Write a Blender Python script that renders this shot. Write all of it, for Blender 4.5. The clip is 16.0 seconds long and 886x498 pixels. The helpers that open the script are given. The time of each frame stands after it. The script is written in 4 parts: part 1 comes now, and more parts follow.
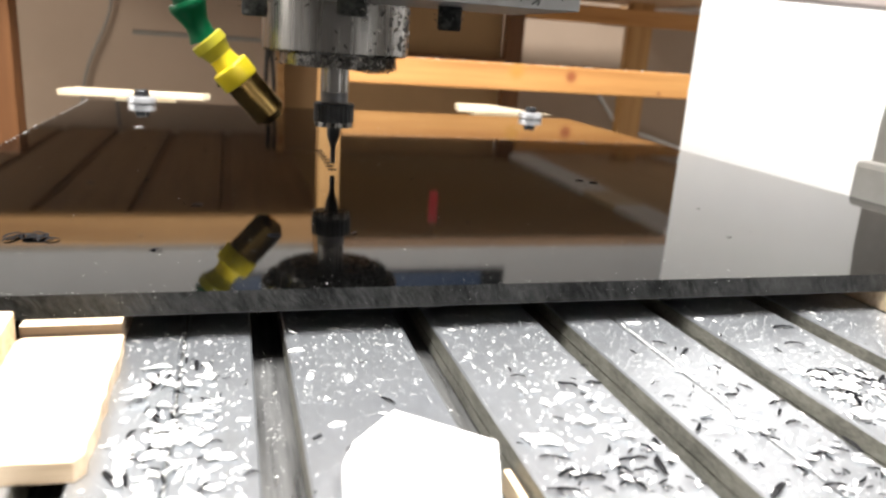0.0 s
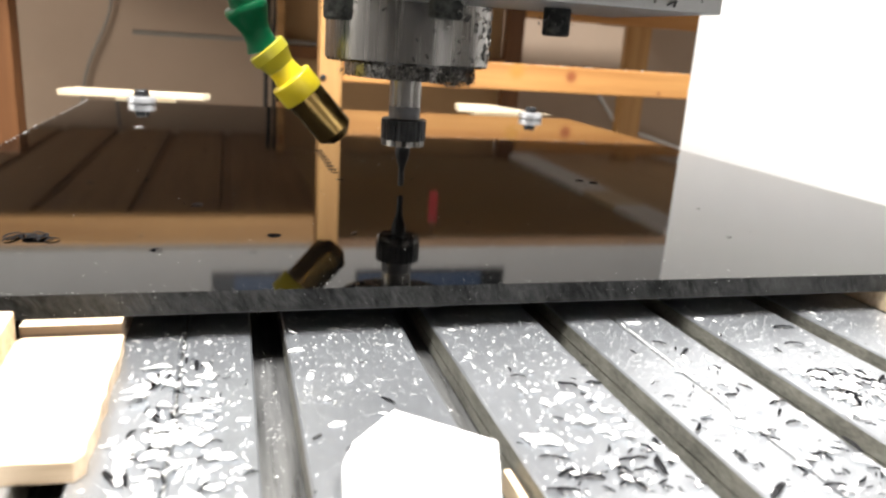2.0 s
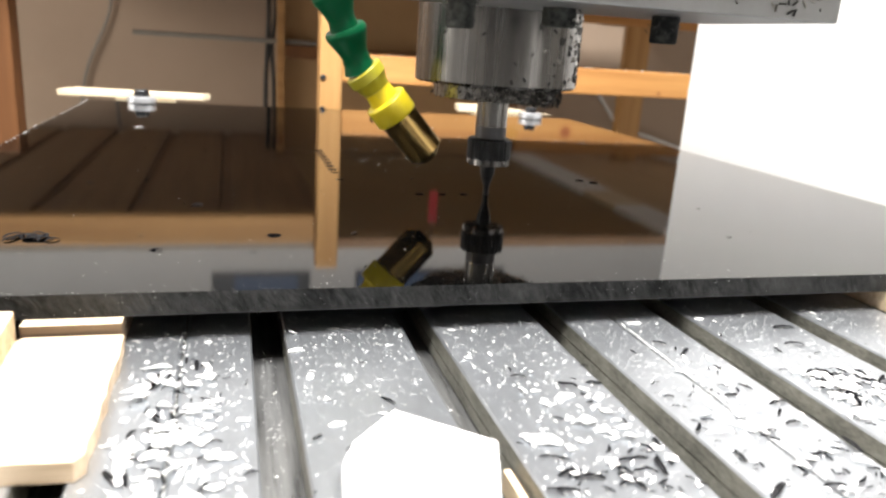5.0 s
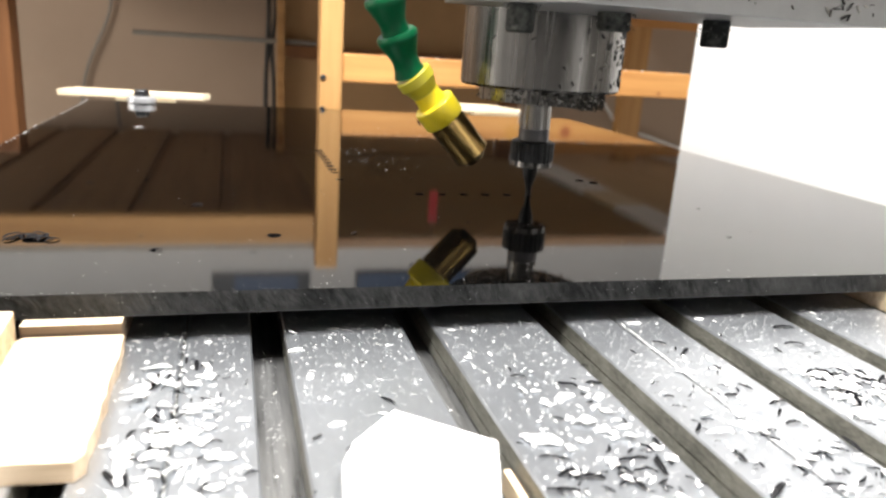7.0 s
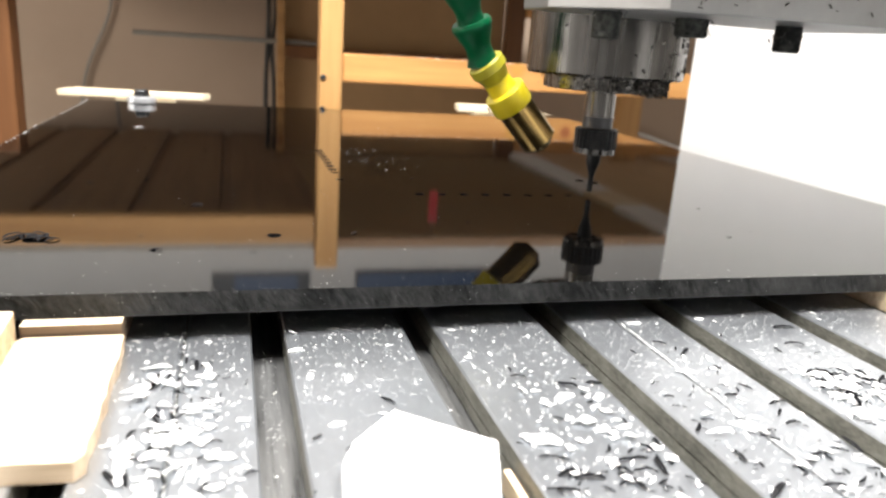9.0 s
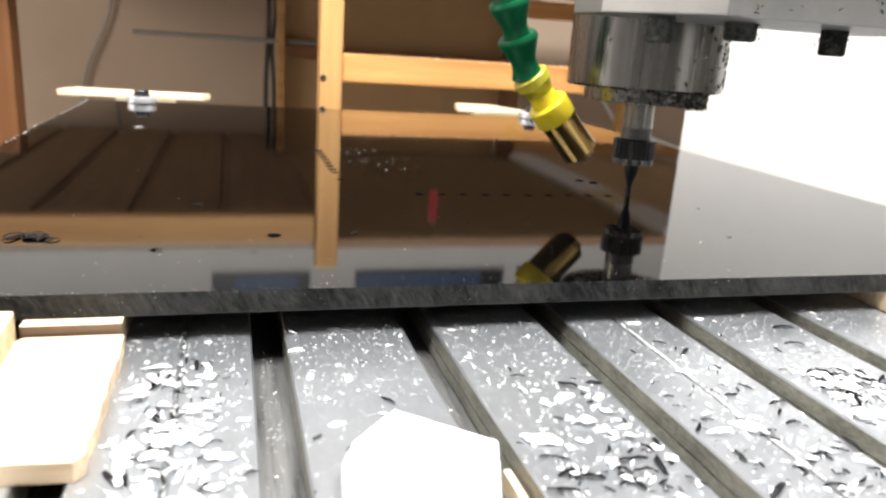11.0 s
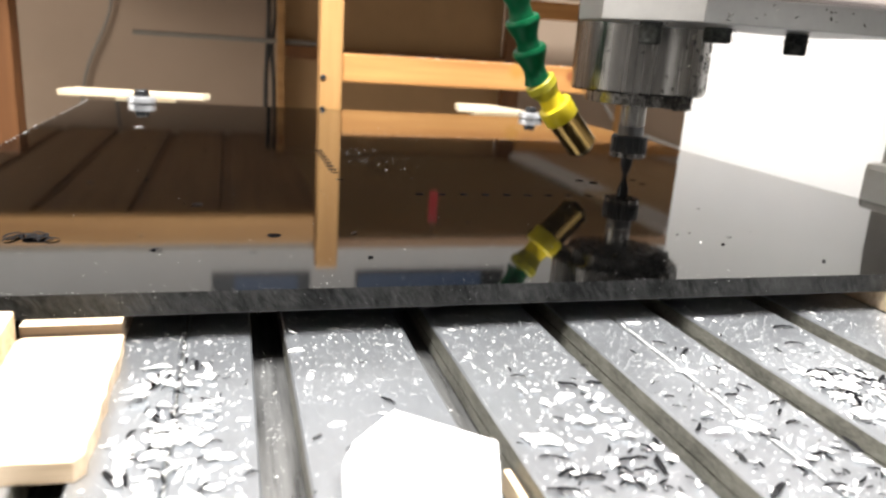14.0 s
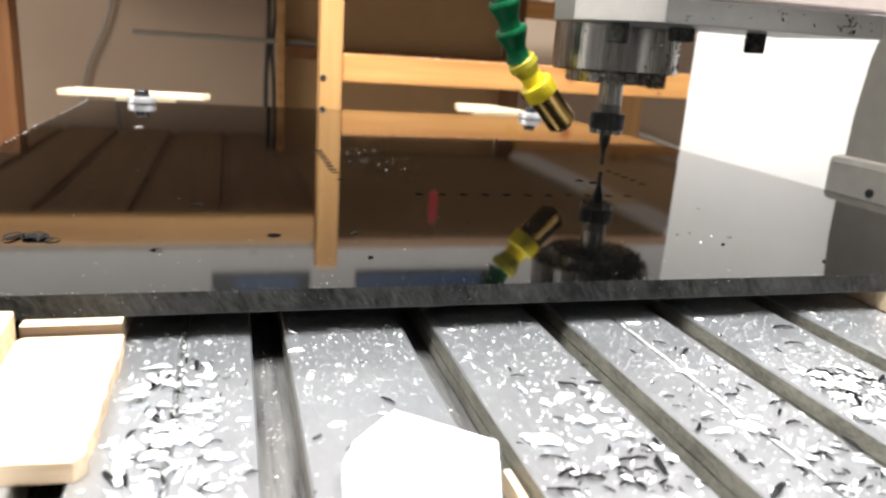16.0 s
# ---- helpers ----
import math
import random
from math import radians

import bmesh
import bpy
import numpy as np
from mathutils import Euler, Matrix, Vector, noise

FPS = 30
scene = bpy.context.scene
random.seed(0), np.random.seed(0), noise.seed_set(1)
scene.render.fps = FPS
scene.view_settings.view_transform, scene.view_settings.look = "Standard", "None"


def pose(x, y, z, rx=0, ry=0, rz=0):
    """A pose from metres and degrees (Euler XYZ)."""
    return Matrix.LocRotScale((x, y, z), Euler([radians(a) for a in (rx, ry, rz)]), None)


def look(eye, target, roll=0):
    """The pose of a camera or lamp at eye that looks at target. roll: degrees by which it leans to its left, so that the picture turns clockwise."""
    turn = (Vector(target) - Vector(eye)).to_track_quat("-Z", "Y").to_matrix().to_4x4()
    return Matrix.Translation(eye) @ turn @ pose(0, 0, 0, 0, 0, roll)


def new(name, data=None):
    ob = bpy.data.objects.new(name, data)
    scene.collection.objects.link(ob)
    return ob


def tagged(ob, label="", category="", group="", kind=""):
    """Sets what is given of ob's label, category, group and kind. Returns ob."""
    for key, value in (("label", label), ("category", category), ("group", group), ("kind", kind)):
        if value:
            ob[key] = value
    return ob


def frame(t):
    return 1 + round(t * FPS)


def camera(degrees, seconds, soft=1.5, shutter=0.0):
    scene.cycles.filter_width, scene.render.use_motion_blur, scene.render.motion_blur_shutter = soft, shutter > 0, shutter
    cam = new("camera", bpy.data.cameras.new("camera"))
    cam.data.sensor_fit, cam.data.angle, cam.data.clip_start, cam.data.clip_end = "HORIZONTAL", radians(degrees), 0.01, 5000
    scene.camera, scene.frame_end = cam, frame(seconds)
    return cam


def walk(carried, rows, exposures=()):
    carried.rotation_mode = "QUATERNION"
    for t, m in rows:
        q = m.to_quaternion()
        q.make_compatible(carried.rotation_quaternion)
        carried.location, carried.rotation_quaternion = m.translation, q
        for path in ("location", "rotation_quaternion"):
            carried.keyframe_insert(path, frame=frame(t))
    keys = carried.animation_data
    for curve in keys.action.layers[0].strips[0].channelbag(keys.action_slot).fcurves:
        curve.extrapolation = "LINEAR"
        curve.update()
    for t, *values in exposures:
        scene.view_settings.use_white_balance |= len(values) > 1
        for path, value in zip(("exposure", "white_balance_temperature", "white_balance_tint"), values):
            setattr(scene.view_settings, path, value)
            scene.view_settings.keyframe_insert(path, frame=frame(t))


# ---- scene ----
cam = camera(61.7, 16.0, soft=2.4)
cam.data.dof.use_dof = True
cam.data.dof.focus_distance = 0.225
cam.data.dof.aperture_fstop = 22.0
EYE = (0.0, 0.0, 0.076)
YAW, PITCH, ROLL = radians(16.453), radians(15.62), 3.905
VIEW = look(EYE, (math.sin(YAW) * math.cos(PITCH), math.cos(YAW) * math.cos(PITCH), EYE[2] - math.sin(PITCH)), ROLL)
walk(cam, [(0.0, VIEW), (16.0, VIEW)])

# ---- light ----
scene.view_settings.exposure = 0.0
world = bpy.data.worlds.new("world")
scene.world = world
world.use_nodes = True
world.node_tree.nodes["Background"].inputs["Color"].default_value = (0.9, 0.95, 1.0, 1)
world.node_tree.nodes["Background"].inputs["Strength"].default_value = 0.05


def area_lamp(name, eye, target, sx, sy, watts, color):
    data = bpy.data.lights.new(name, "AREA")
    data.shape, data.size, data.size_y, data.energy, data.color = "RECTANGLE", sx, sy, watts, color
    ob = new(name, data)
    ob.matrix_world = look(eye, target)
    return ob


area_lamp("ceiling_lamp_light", (0.05, 0.10, 1.44), (0.05, 0.15, 0.0), 1.4, 0.9, 145, (1.0, 0.975, 0.945))
# Second light is added out of view, to brighten the left wall.
area_lamp("added_left_light", (-1.62, 0.55, 0.42), (-0.1, 1.6, 0.0), 0.6, 0.5, 15, (1.0, 0.94, 0.86))

# ---- measures ----
SHEET_TOP, SHEET_LOW = 0.0127, 0.0067
SHEET_X, SHEET_Y = (-0.110, 0.3075), (0.1822, 0.655)
POST_Y, WALL_Y = 0.835, 1.785
BOARD_Z = 0.183


# ---- materials ----
def material(name):
    m = bpy.data.materials.new(name)
    m.use_nodes = True
    return m, m.node_tree, m.node_tree.nodes["Principled BSDF"]


def coords(nt, scale, lean=0.0):
    tc, mp, tilt = nt.nodes.new("ShaderNodeTexCoord"), nt.nodes.new("ShaderNodeMapping"), nt.nodes.new("ShaderNodeMapping")
    nt.links.new(tc.outputs["Object"], tilt.inputs["Vector"])
    nt.links.new(tilt.outputs["Vector"], mp.inputs["Vector"])
    tilt.inputs["Rotation"].default_value = (0, lean, 0)
    mp.inputs["Scale"].default_value = scale
    return mp.outputs["Vector"]


def noise_node(nt, vec, scale, detail=5, rough=0.6):
    n = nt.nodes.new("ShaderNodeTexNoise")
    n.inputs["Scale"].default_value, n.inputs["Detail"].default_value, n.inputs["Roughness"].default_value = scale, detail, rough
    nt.links.new(vec, n.inputs["Vector"])
    return n.outputs["Fac"]


def ramp(nt, fac, stops):
    r = nt.nodes.new("ShaderNodeValToRGB")
    while len(r.color_ramp.elements) < len(stops):
        r.color_ramp.elements.new(0.5)
    for e, (p, c) in zip(r.color_ramp.elements, stops):
        e.position, e.color = p, (*c, 1)
    nt.links.new(fac, r.inputs["Fac"])
    return r.outputs["Color"]


def bump(nt, bsdf, fac, strength, distance):
    b = nt.nodes.new("ShaderNodeBump")
    b.inputs["Strength"].default_value, b.inputs["Distance"].default_value = strength, distance
    nt.links.new(fac, b.inputs["Height"])
    nt.links.new(b.outputs["Normal"], bsdf.inputs["Normal"])


def simple(name, lo, hi, rough=0.5, metal=0.0, scale=60.0, stretch=(1, 1, 1), bump_s=0.15, bump_d=0.0005, rough_var=0.1, spec=0.5, lim=(0.32, 0.68), shear=0.0):
    """Two tones mixed at two scales, uneven gloss and a fine relief."""
    m, nt, b = material(name)
    v = coords(nt, stretch, shear)
    big, fine = noise_node(nt, v, scale * 0.12, 3), noise_node(nt, v, scale, 6, 0.65)
    mix = nt.nodes.new("ShaderNodeMath")
    mix.operation = "MULTIPLY_ADD"
    mix.inputs[1].default_value = 0.5
    half = nt.nodes.new("ShaderNodeMath")
    half.operation = "MULTIPLY"
    half.inputs[1].default_value = 0.5
    nt.links.new(big, half.inputs[0])
    nt.links.new(fine, mix.inputs[0])
    nt.links.new(half.outputs[0], mix.inputs[2])
    nt.links.new(ramp(nt, mix.outputs[0], [(lim[0], lo), (lim[1], hi)]), b.inputs["Base Color"])
    r = nt.nodes.new("ShaderNodeMapRange")
    r.inputs["To Min"].default_value, r.inputs["To Max"].default_value = max(0.01, rough - rough_var), min(1, rough + rough_var)
    nt.links.new(fine, r.inputs["Value"])
    nt.links.new(r.outputs[0], b.inputs["Roughness"])
    b.inputs["Metallic"].default_value = metal
    b.inputs["Specular IOR Level"].default_value = spec
    if bump_s:
        bump(nt, b, fine, bump_s, bump_d)
    return m


def wood(name, lo, hi, axis, scale=1.0, knots=True, spots=()):
    """Softwood with grain that runs along the given axis, and some knots."""
    m, nt, b = material(name)
    s = [38 * scale] * 3
    s["xyz".index(axis)] = 2.2 * scale
    v = coords(nt, s)
    g = noise_node(nt, v, 1.6, 7, 0.6)
    nt.links.new(ramp(nt, g, [(0.3, lo), (0.5, [(a + c) / 2 for a, c in zip(lo, hi)]), (0.7, hi)]), b.inputs["Base Color"])
    if knots:
        k = [9 * scale] * 3
        k["xyz".index(axis)] = 4.5 * scale
        vo = nt.nodes.new("ShaderNodeTexVoronoi")
        vo.inputs["Scale"].default_value = 1.0
        nt.links.new(coords(nt, k), vo.inputs["Vector"])
        mask = ramp(nt, vo.outputs["Distance"], [(0.04, (1, 1, 1)), (0.13, (0, 0, 0))])
        mixer = nt.nodes.new("ShaderNodeMix")
        mixer.data_type = "RGBA"
        nt.links.new(mask, mixer.inputs["Factor"])
        nt.links.new(b.inputs["Base Color"].links[0].from_socket, mixer.inputs["A"])
        mixer.inputs["B"].default_value = (lo[0] * 0.6, lo[1] * 0.4, lo[2] * 0.3, 1)
        nt.links.new(mixer.outputs["Result"], b.inputs["Base Color"])
    for (x, y, z), radius, tone in spots:
        tc, dist = nt.nodes.new("ShaderNodeTexCoord"), nt.nodes.new("ShaderNodeVectorMath")
        dist.operation = "DISTANCE"
        dist.inputs[1].default_value = (x, y, z)
        nt.links.new(tc.outputs["Object"], dist.inputs[0])
        mask = ramp(nt, dist.outputs["Value"], [(radius * 0.4, (1, 1, 1)), (radius, (0, 0, 0))])
        mixer = nt.nodes.new("ShaderNodeMix")
        mixer.data_type = "RGBA"
        nt.links.new(mask, mixer.inputs["Factor"])
        nt.links.new(b.inputs["Base Color"].links[0].from_socket, mixer.inputs["A"])
        mixer.inputs["B"].default_value = (*tone, 1)
        nt.links.new(mixer.outputs["Result"], b.inputs["Base Color"])
    b.inputs["Roughness"].default_value = 0.55
    bump(nt, b, g, 0.25, 0.0006)
    return m


M_SHEET = simple("black_acrylic", (0.0006, 0.0006, 0.0006), (0.0012, 0.0012, 0.0012), 0.045, 0, 40, bump_s=0, rough_var=0.015, spec=0.37)
M_SHEET_EDGE = simple("sawn_acrylic_edge", (0.004, 0.004, 0.004), (0.052, 0.052, 0.051), 0.6, 0, 620, (1, 1, 0.35), 1.0, 0.0010, spec=0.12, lim=(0.40, 0.66), shear=0.55)
M_ALU_BED = simple("milled_aluminium", (0.43, 0.455, 0.486), (0.535, 0.561, 0.595), 0.32, 0.88, 500, (1, 0.3, 1), 0.015, 0.00003, 0.05)
# Slot tones hold tan dust and some of the shade inside the slots.
M_SLOT = simple("dusty_shaded_slot", (0.10, 0.098, 0.082), (0.34, 0.33, 0.285), 0.45, 0.3, 1300, (1, 0.35, 1), 0.6, 0.0003, lim=(0.36, 0.66))
M_SLOT_FLOOR = simple("dusty_shaded_slot_floor", (0.13, 0.132, 0.132), (0.52, 0.525, 0.525), 0.3, 0.8, 420, (1, 0.06, 1), 0.3, 0.0002, lim=(0.36, 0.62))
# Upright streaks in the steel's tone stand in for reflections of the surroundings.
M_STEEL = simple("turned_steel_reflection_streaks", (0.09, 0.087, 0.083), (0.30, 0.29, 0.28), 0.27, 1.0, 190, (1, 1, 0.02), 0.05, 0.0001, 0.06, lim=(0.36, 0.64))
M_STEEL_DARK = simple("blackened_steel", (0.015, 0.016, 0.018), (0.045, 0.047, 0.05), 0.38, 0.6, 300)
M_STEEL_DULL = simple("dull_steel", (0.10, 0.10, 0.105), (0.16, 0.16, 0.165), 0.4, 0.8, 160, (0.2, 0.2, 1))
M_CREAM = simple("pale_machine_paint", (0.38, 0.345, 0.33), (0.46, 0.42, 0.405), 0.45, 0, 60)
M_BEAM = simple("pinkish_cream_paint", (0.56, 0.47, 0.44), (0.66, 0.56, 0.53), 0.45, 0, 60)
M_GREY_PLATE = simple("cast_aluminium_plate", (0.25, 0.247, 0.243), (0.33, 0.327, 0.32), 0.42, 0.6, 120, bump_s=0.2)
M_GANTRY = simple("grey_painted_aluminium", (0.19, 0.18, 0.165), (0.26, 0.25, 0.23), 0.5, 0.1, 90)
M_PANEL = simple("white_laminate", (0.84, 0.84, 0.835), (0.89, 0.89, 0.885), 0.35, 0, 30, bump_s=0.05)
M_GREEN = simple("green_plastic", (0.001, 0.072, 0.026), (0.002, 0.115, 0.042), 0.33, 0, 60, bump_s=0.03, spec=0.22)
M_YELLOW = simple("yellow_plastic", (0.75, 0.58, 0.015), (0.85, 0.70, 0.03), 0.32, 0, 60, bump_s=0.03)
M_YELLOW_DULL = simple("dull_yellow_plastic", (0.42, 0.38, 0.02), (0.52, 0.47, 0.04), 0.35, 0, 60, bump_s=0.03)
M_BRASS = simple("brass", (0.42, 0.27, 0.09), (0.60, 0.42, 0.17), 0.22, 1.0, 120, bump_s=0.06)
M_BLACK = simple("black_swarf", (0.003, 0.003, 0.0035), (0.013, 0.013, 0.015), 0.8, 0, 400, spec=0.03)
M_WHITE = simple("white_swarf", (0.75, 0.75, 0.74), (0.88, 0.88, 0.87), 0.5, 0, 300)
M_BLUE = simple("blue_plastic", (0.03, 0.06, 0.13), (0.04, 0.08, 0.17), 0.45)
M_RED = simple("red_plastic", (0.12, 0.004, 0.004), (0.16, 0.006, 0.006), 0.4)
M_WALL = simple("beige_wall_paint", (0.385, 0.288, 0.212), (0.44, 0.334, 0.25), 0.8, 0, 8)
M_WALL_WHITE = simple("white_wall_paint", (0.54, 0.54, 0.535), (0.62, 0.62, 0.615), 0.8, 0, 8)
M_WALL_GREY = simple("grey_wall_paint", (0.17, 0.16, 0.15), (0.23, 0.22, 0.20), 0.8, 0, 8)
M_HARDBOARD = simple("brown_hardboard", (0.20, 0.115, 0.06), (0.28, 0.165, 0.09), 0.7, 0, 25)
M_BACK = simple("pale_brown_hardboard", (0.31, 0.182, 0.083), (0.38, 0.23, 0.109), 0.7, 0, 25)
# Shelf underside light, stronger to the right, is put into these two board colours.
M_SHELF_WIDE_DIM = simple("shaded_brown_board", (0.235, 0.147, 0.068), (0.305, 0.196, 0.094), 0.65, 0, 18)
M_SHELF_RED_LIT = simple("lit_reddish_brown_board", (0.52, 0.33, 0.18), (0.63, 0.415, 0.235), 0.65, 0, 18)
M_BOLT = simple("dirty_black_bolt", (0.006, 0.006, 0.006), (0.075, 0.078, 0.07), 0.7, 0.0, 420, spec=0.15, bump_s=0.8, bump_d=0.0006, lim=(0.42, 0.64))
M_FLOOR = simple("grey_floor", (0.38, 0.36, 0.335), (0.48, 0.46, 0.43), 0.6, 0, 20)
M_WASHER = simple("zinc_washer", (0.62, 0.64, 0.68), (0.75, 0.77, 0.80), 0.35, 0.7, 200)
M_RUBBER = simple("black_rubber", (0.012, 0.012, 0.012), (0.03, 0.03, 0.03), 0.6)
M_PINE_X = wood("pine_along_x", (0.41, 0.178, 0.049), (0.60, 0.305, 0.098), "x", spots=(((0.3873, -0.009, 0.8955), 0.009, (0.30, 0.09, 0.03)), ((0.3181, -0.009, 0.898), 0.012, (0.48, 0.24, 0.05)), ((0.5061, -0.009, 0.8807), 0.004, (0.25, 0.09, 0.03))))
M_PINE_Z = wood("pine_along_z", (0.37, 0.18, 0.055), (0.54, 0.31, 0.115), "z")
# Pine in a darker tone, for the left front rail and a back post.
M_PINE_TONED = wood("toned_down_pine_along_x", (0.30, 0.15, 0.052), (0.45, 0.252, 0.095), "x")
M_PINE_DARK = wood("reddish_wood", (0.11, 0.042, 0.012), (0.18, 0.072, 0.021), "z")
M_ROD = simple("dull_grey_metal", (0.19, 0.175, 0.155), (0.26, 0.24, 0.21), 0.6, 0)
M_SHELF = wood("dark_shelf_board", (0.18, 0.097, 0.044), (0.26, 0.152, 0.072), "y", knots=False)
M_LATH_X = wood("pale_lath", (0.68, 0.55, 0.37), (0.82, 0.70, 0.50), "x", 2.5, False)
M_CUT_EDGE = wood("brown_sawn_edge", (0.34, 0.23, 0.135), (0.70, 0.55, 0.38), "x", 4.0, False)
M_SCORCHED = wood("scorched_sawn_edge", (0.025, 0.017, 0.012), (0.25, 0.17, 0.105), "x", 3.0, False)
M_CHIP = simple("curled_black_acrylic", (0.002, 0.002, 0.0025), (0.010, 0.010, 0.012), 0.5, 0, 900, spec=0.14)
M_LATH_Y = wood("pale_offcut", (0.62, 0.47, 0.30), (0.78, 0.63, 0.44), "y", 2.5, False)


def swarf_material():
    """Caked chips: each flake has its own tone from black to pale grey."""
    m, nt, b = material("caked_swarf")
    geo = nt.nodes.new("ShaderNodeNewGeometry")
    nt.links.new(ramp(nt, geo.outputs["Random Per Island"], [(0.0, (0.006, 0.006, 0.006)), (0.55, (0.03, 0.028, 0.025)), (0.8, (0.12, 0.11, 0.095)), (1.0, (0.42, 0.40, 0.36))]), b.inputs["Base Color"])
    b.inputs["Roughness"].default_value = 0.6
    return m


M_SWARF = swarf_material()


# ---- building helpers ----
def cut_faces(ob, mat):
    """Gives the upright faces of a board the look of a raw cut."""
    ob.data.materials.append(mat)
    for p in ob.data.polygons:
        p.material_index = 1 if abs(p.normal.z) < 0.5 else 0
    return ob


def part(name, bm, mat, parent=None, label="", smooth=False):
    me = bpy.data.meshes.new(name)
    bmesh.ops.recalc_face_normals(bm, faces=bm.faces)
    if smooth:
        for f in bm.faces:
            f.smooth = True
        for e in bm.edges:
            if len(e.link_faces) == 2 and e.calc_face_angle(0) > 0.6:
                e.smooth = False
    bm.to_mesh(me)
    bm.free()
    me.materials.append(mat)
    ob = new(name, me)
    ob.parent = parent
    if label:
        ob["label"] = label
    return ob


def thing(name, label, category, group="", kind="", at=(0, 0, 0)):
    ob = new(name)
    ob.empty_display_size = 0.02
    ob.location = at
    return tagged(ob, label, category, group, kind)


def box(x0, x1, y0, y1, z0, z1, bevel=0.0, bm=None, m=None):
    bm = bm or bmesh.new()
    mat = Matrix.Translation(((x0 + x1) / 2, (y0 + y1) / 2, (z0 + z1) / 2)) @ Matrix.Diagonal((x1 - x0, y1 - y0, z1 - z0, 1))
    vs = bmesh.ops.create_cube(bm, size=1, matrix=(m @ mat) if m else mat)["verts"]
    if bevel:
        es = list({e for v in vs for e in v.link_edges})
        bmesh.ops.bevel(bm, geom=es, offset=bevel, segments=2, affect="EDGES", profile=0.6)
    return bm


def lathe(rings, n=32, bm=None, m=None, cap=True):
    """Rings of (radius, z), turned about z."""
    bm = bm or bmesh.new()
    m = m or Matrix()
    loops = []
    for r, z in rings:
        loops.append([bm.verts.new(m @ Vector((r * math.cos(2 * math.pi * i / n), r * math.sin(2 * math.pi * i / n), z))) for i in range(n)])
    for a, b in zip(loops, loops[1:]):
        for i in range(n):
            bm.faces.new((a[i], a[(i + 1) % n], b[(i + 1) % n], b[i]))
    if cap:
        bm.faces.new(loops[0])
        bm.faces.new(loops[-1])
    return bm


def prism(points, z0, z1, bevel=0.0):
    """A flat outline raised from z0 to z1."""
    bm = bmesh.new()
    f = bm.faces.new([bm.verts.new((x, y, z0)) for x, y in points])
    up = bmesh.ops.extrude_face_region(bm, geom=[f])["geom"]
    bmesh.ops.translate(bm, vec=(0, 0, z1 - z0), verts=[g for g in up if isinstance(g, bmesh.types.BMVert)])
    if bevel:
        bmesh.ops.bevel(bm, geom=list(bm.edges), offset=bevel, segments=2, affect="EDGES", profile=0.6)
    return bm


def tube(points, radius, n=8, bm=None):
    """A round cable through the points."""
    bm = bm or bmesh.new()
    pts = [Vector(p) for p in points]
    loops = []
    for i, p in enumerate(pts):
        d = (pts[min(i + 1, len(pts) - 1)] - pts[max(i - 1, 0)]).normalized()
        u = d.cross(Vector((0, 1, 0))).normalized()
        v = d.cross(u)
        loops.append([bm.verts.new(p + u * radius * math.cos(2 * math.pi * k / n) + v * radius * math.sin(2 * math.pi * k / n)) for k in range(n)])
    for a, b in zip(loops, loops[1:]):
        for k in range(n):
            bm.faces.new((a[k], a[(k + 1) % n], b[(k + 1) % n], b[k]))
    bm.faces.new(loops[0])
    bm.faces.new(loops[-1])
    return bm


def spline(points, n=8):
    """Catmull-Rom through the points."""
    p = [Vector(q) for q in points]
    p = [2 * p[0] - p[1]] + p + [2 * p[-1] - p[-2]]
    out = []
    for i in range(1, len(p) - 2):
        for k in range(n):
            t = k / n
            out.append(0.5 * ((2 * p[i]) + (p[i + 1] - p[i - 1]) * t + (2 * p[i - 1] - 5 * p[i] + 4 * p[i + 1] - p[i + 2]) * t * t + (3 * p[i] - p[i - 1] - 3 * p[i + 1] + p[i + 2]) * t ** 3))
    return out + [p[-2]]


# ---- the room ----
def room():
    tagged(part("floor", box(-2.2, 2.6, -2.2, 1.885, -0.95, -0.85), M_FLOOR), "grey painted concrete workshop floor", "floor", kind="structure")
    tagged(part("ceiling", box(-2.2, 2.6, -2.2, 1.885, 1.5, 1.6), M_WALL_WHITE), "white painted ceiling of the workshop", "ceiling", kind="structure")
    tagged(part("wall_north", box(-2.2, 2.6, WALL_Y, WALL_Y + 0.1, -0.85, 0.195), M_WALL), "matt beige painted workshop wall", "wall", kind="structure")
    tagged(part("wall_north_upper", box(-2.2, 2.6, WALL_Y + 0.003, WALL_Y + 0.1, 0.195, 1.5), M_WALL_WHITE), "white painted upper workshop wall", "wall", kind="structure")
    tagged(part("wall_south", box(-2.2, 2.6, -2.3, -2.2, -0.85, 1.5), M_WALL_GREY), "grey painted workshop wall", "wall", kind="structure")
    tagged(part("wall_west", box(-2.3, -2.2, -2.2, 1.885, -0.85, 1.5), M_WALL_WHITE), "white painted workshop wall", "wall", kind="structure")
    tagged(part("wall_east", box(2.6, 2.7, -2.2, 1.885, -0.85, 1.5), M_WALL_WHITE), "white painted workshop wall", "wall", kind="structure")


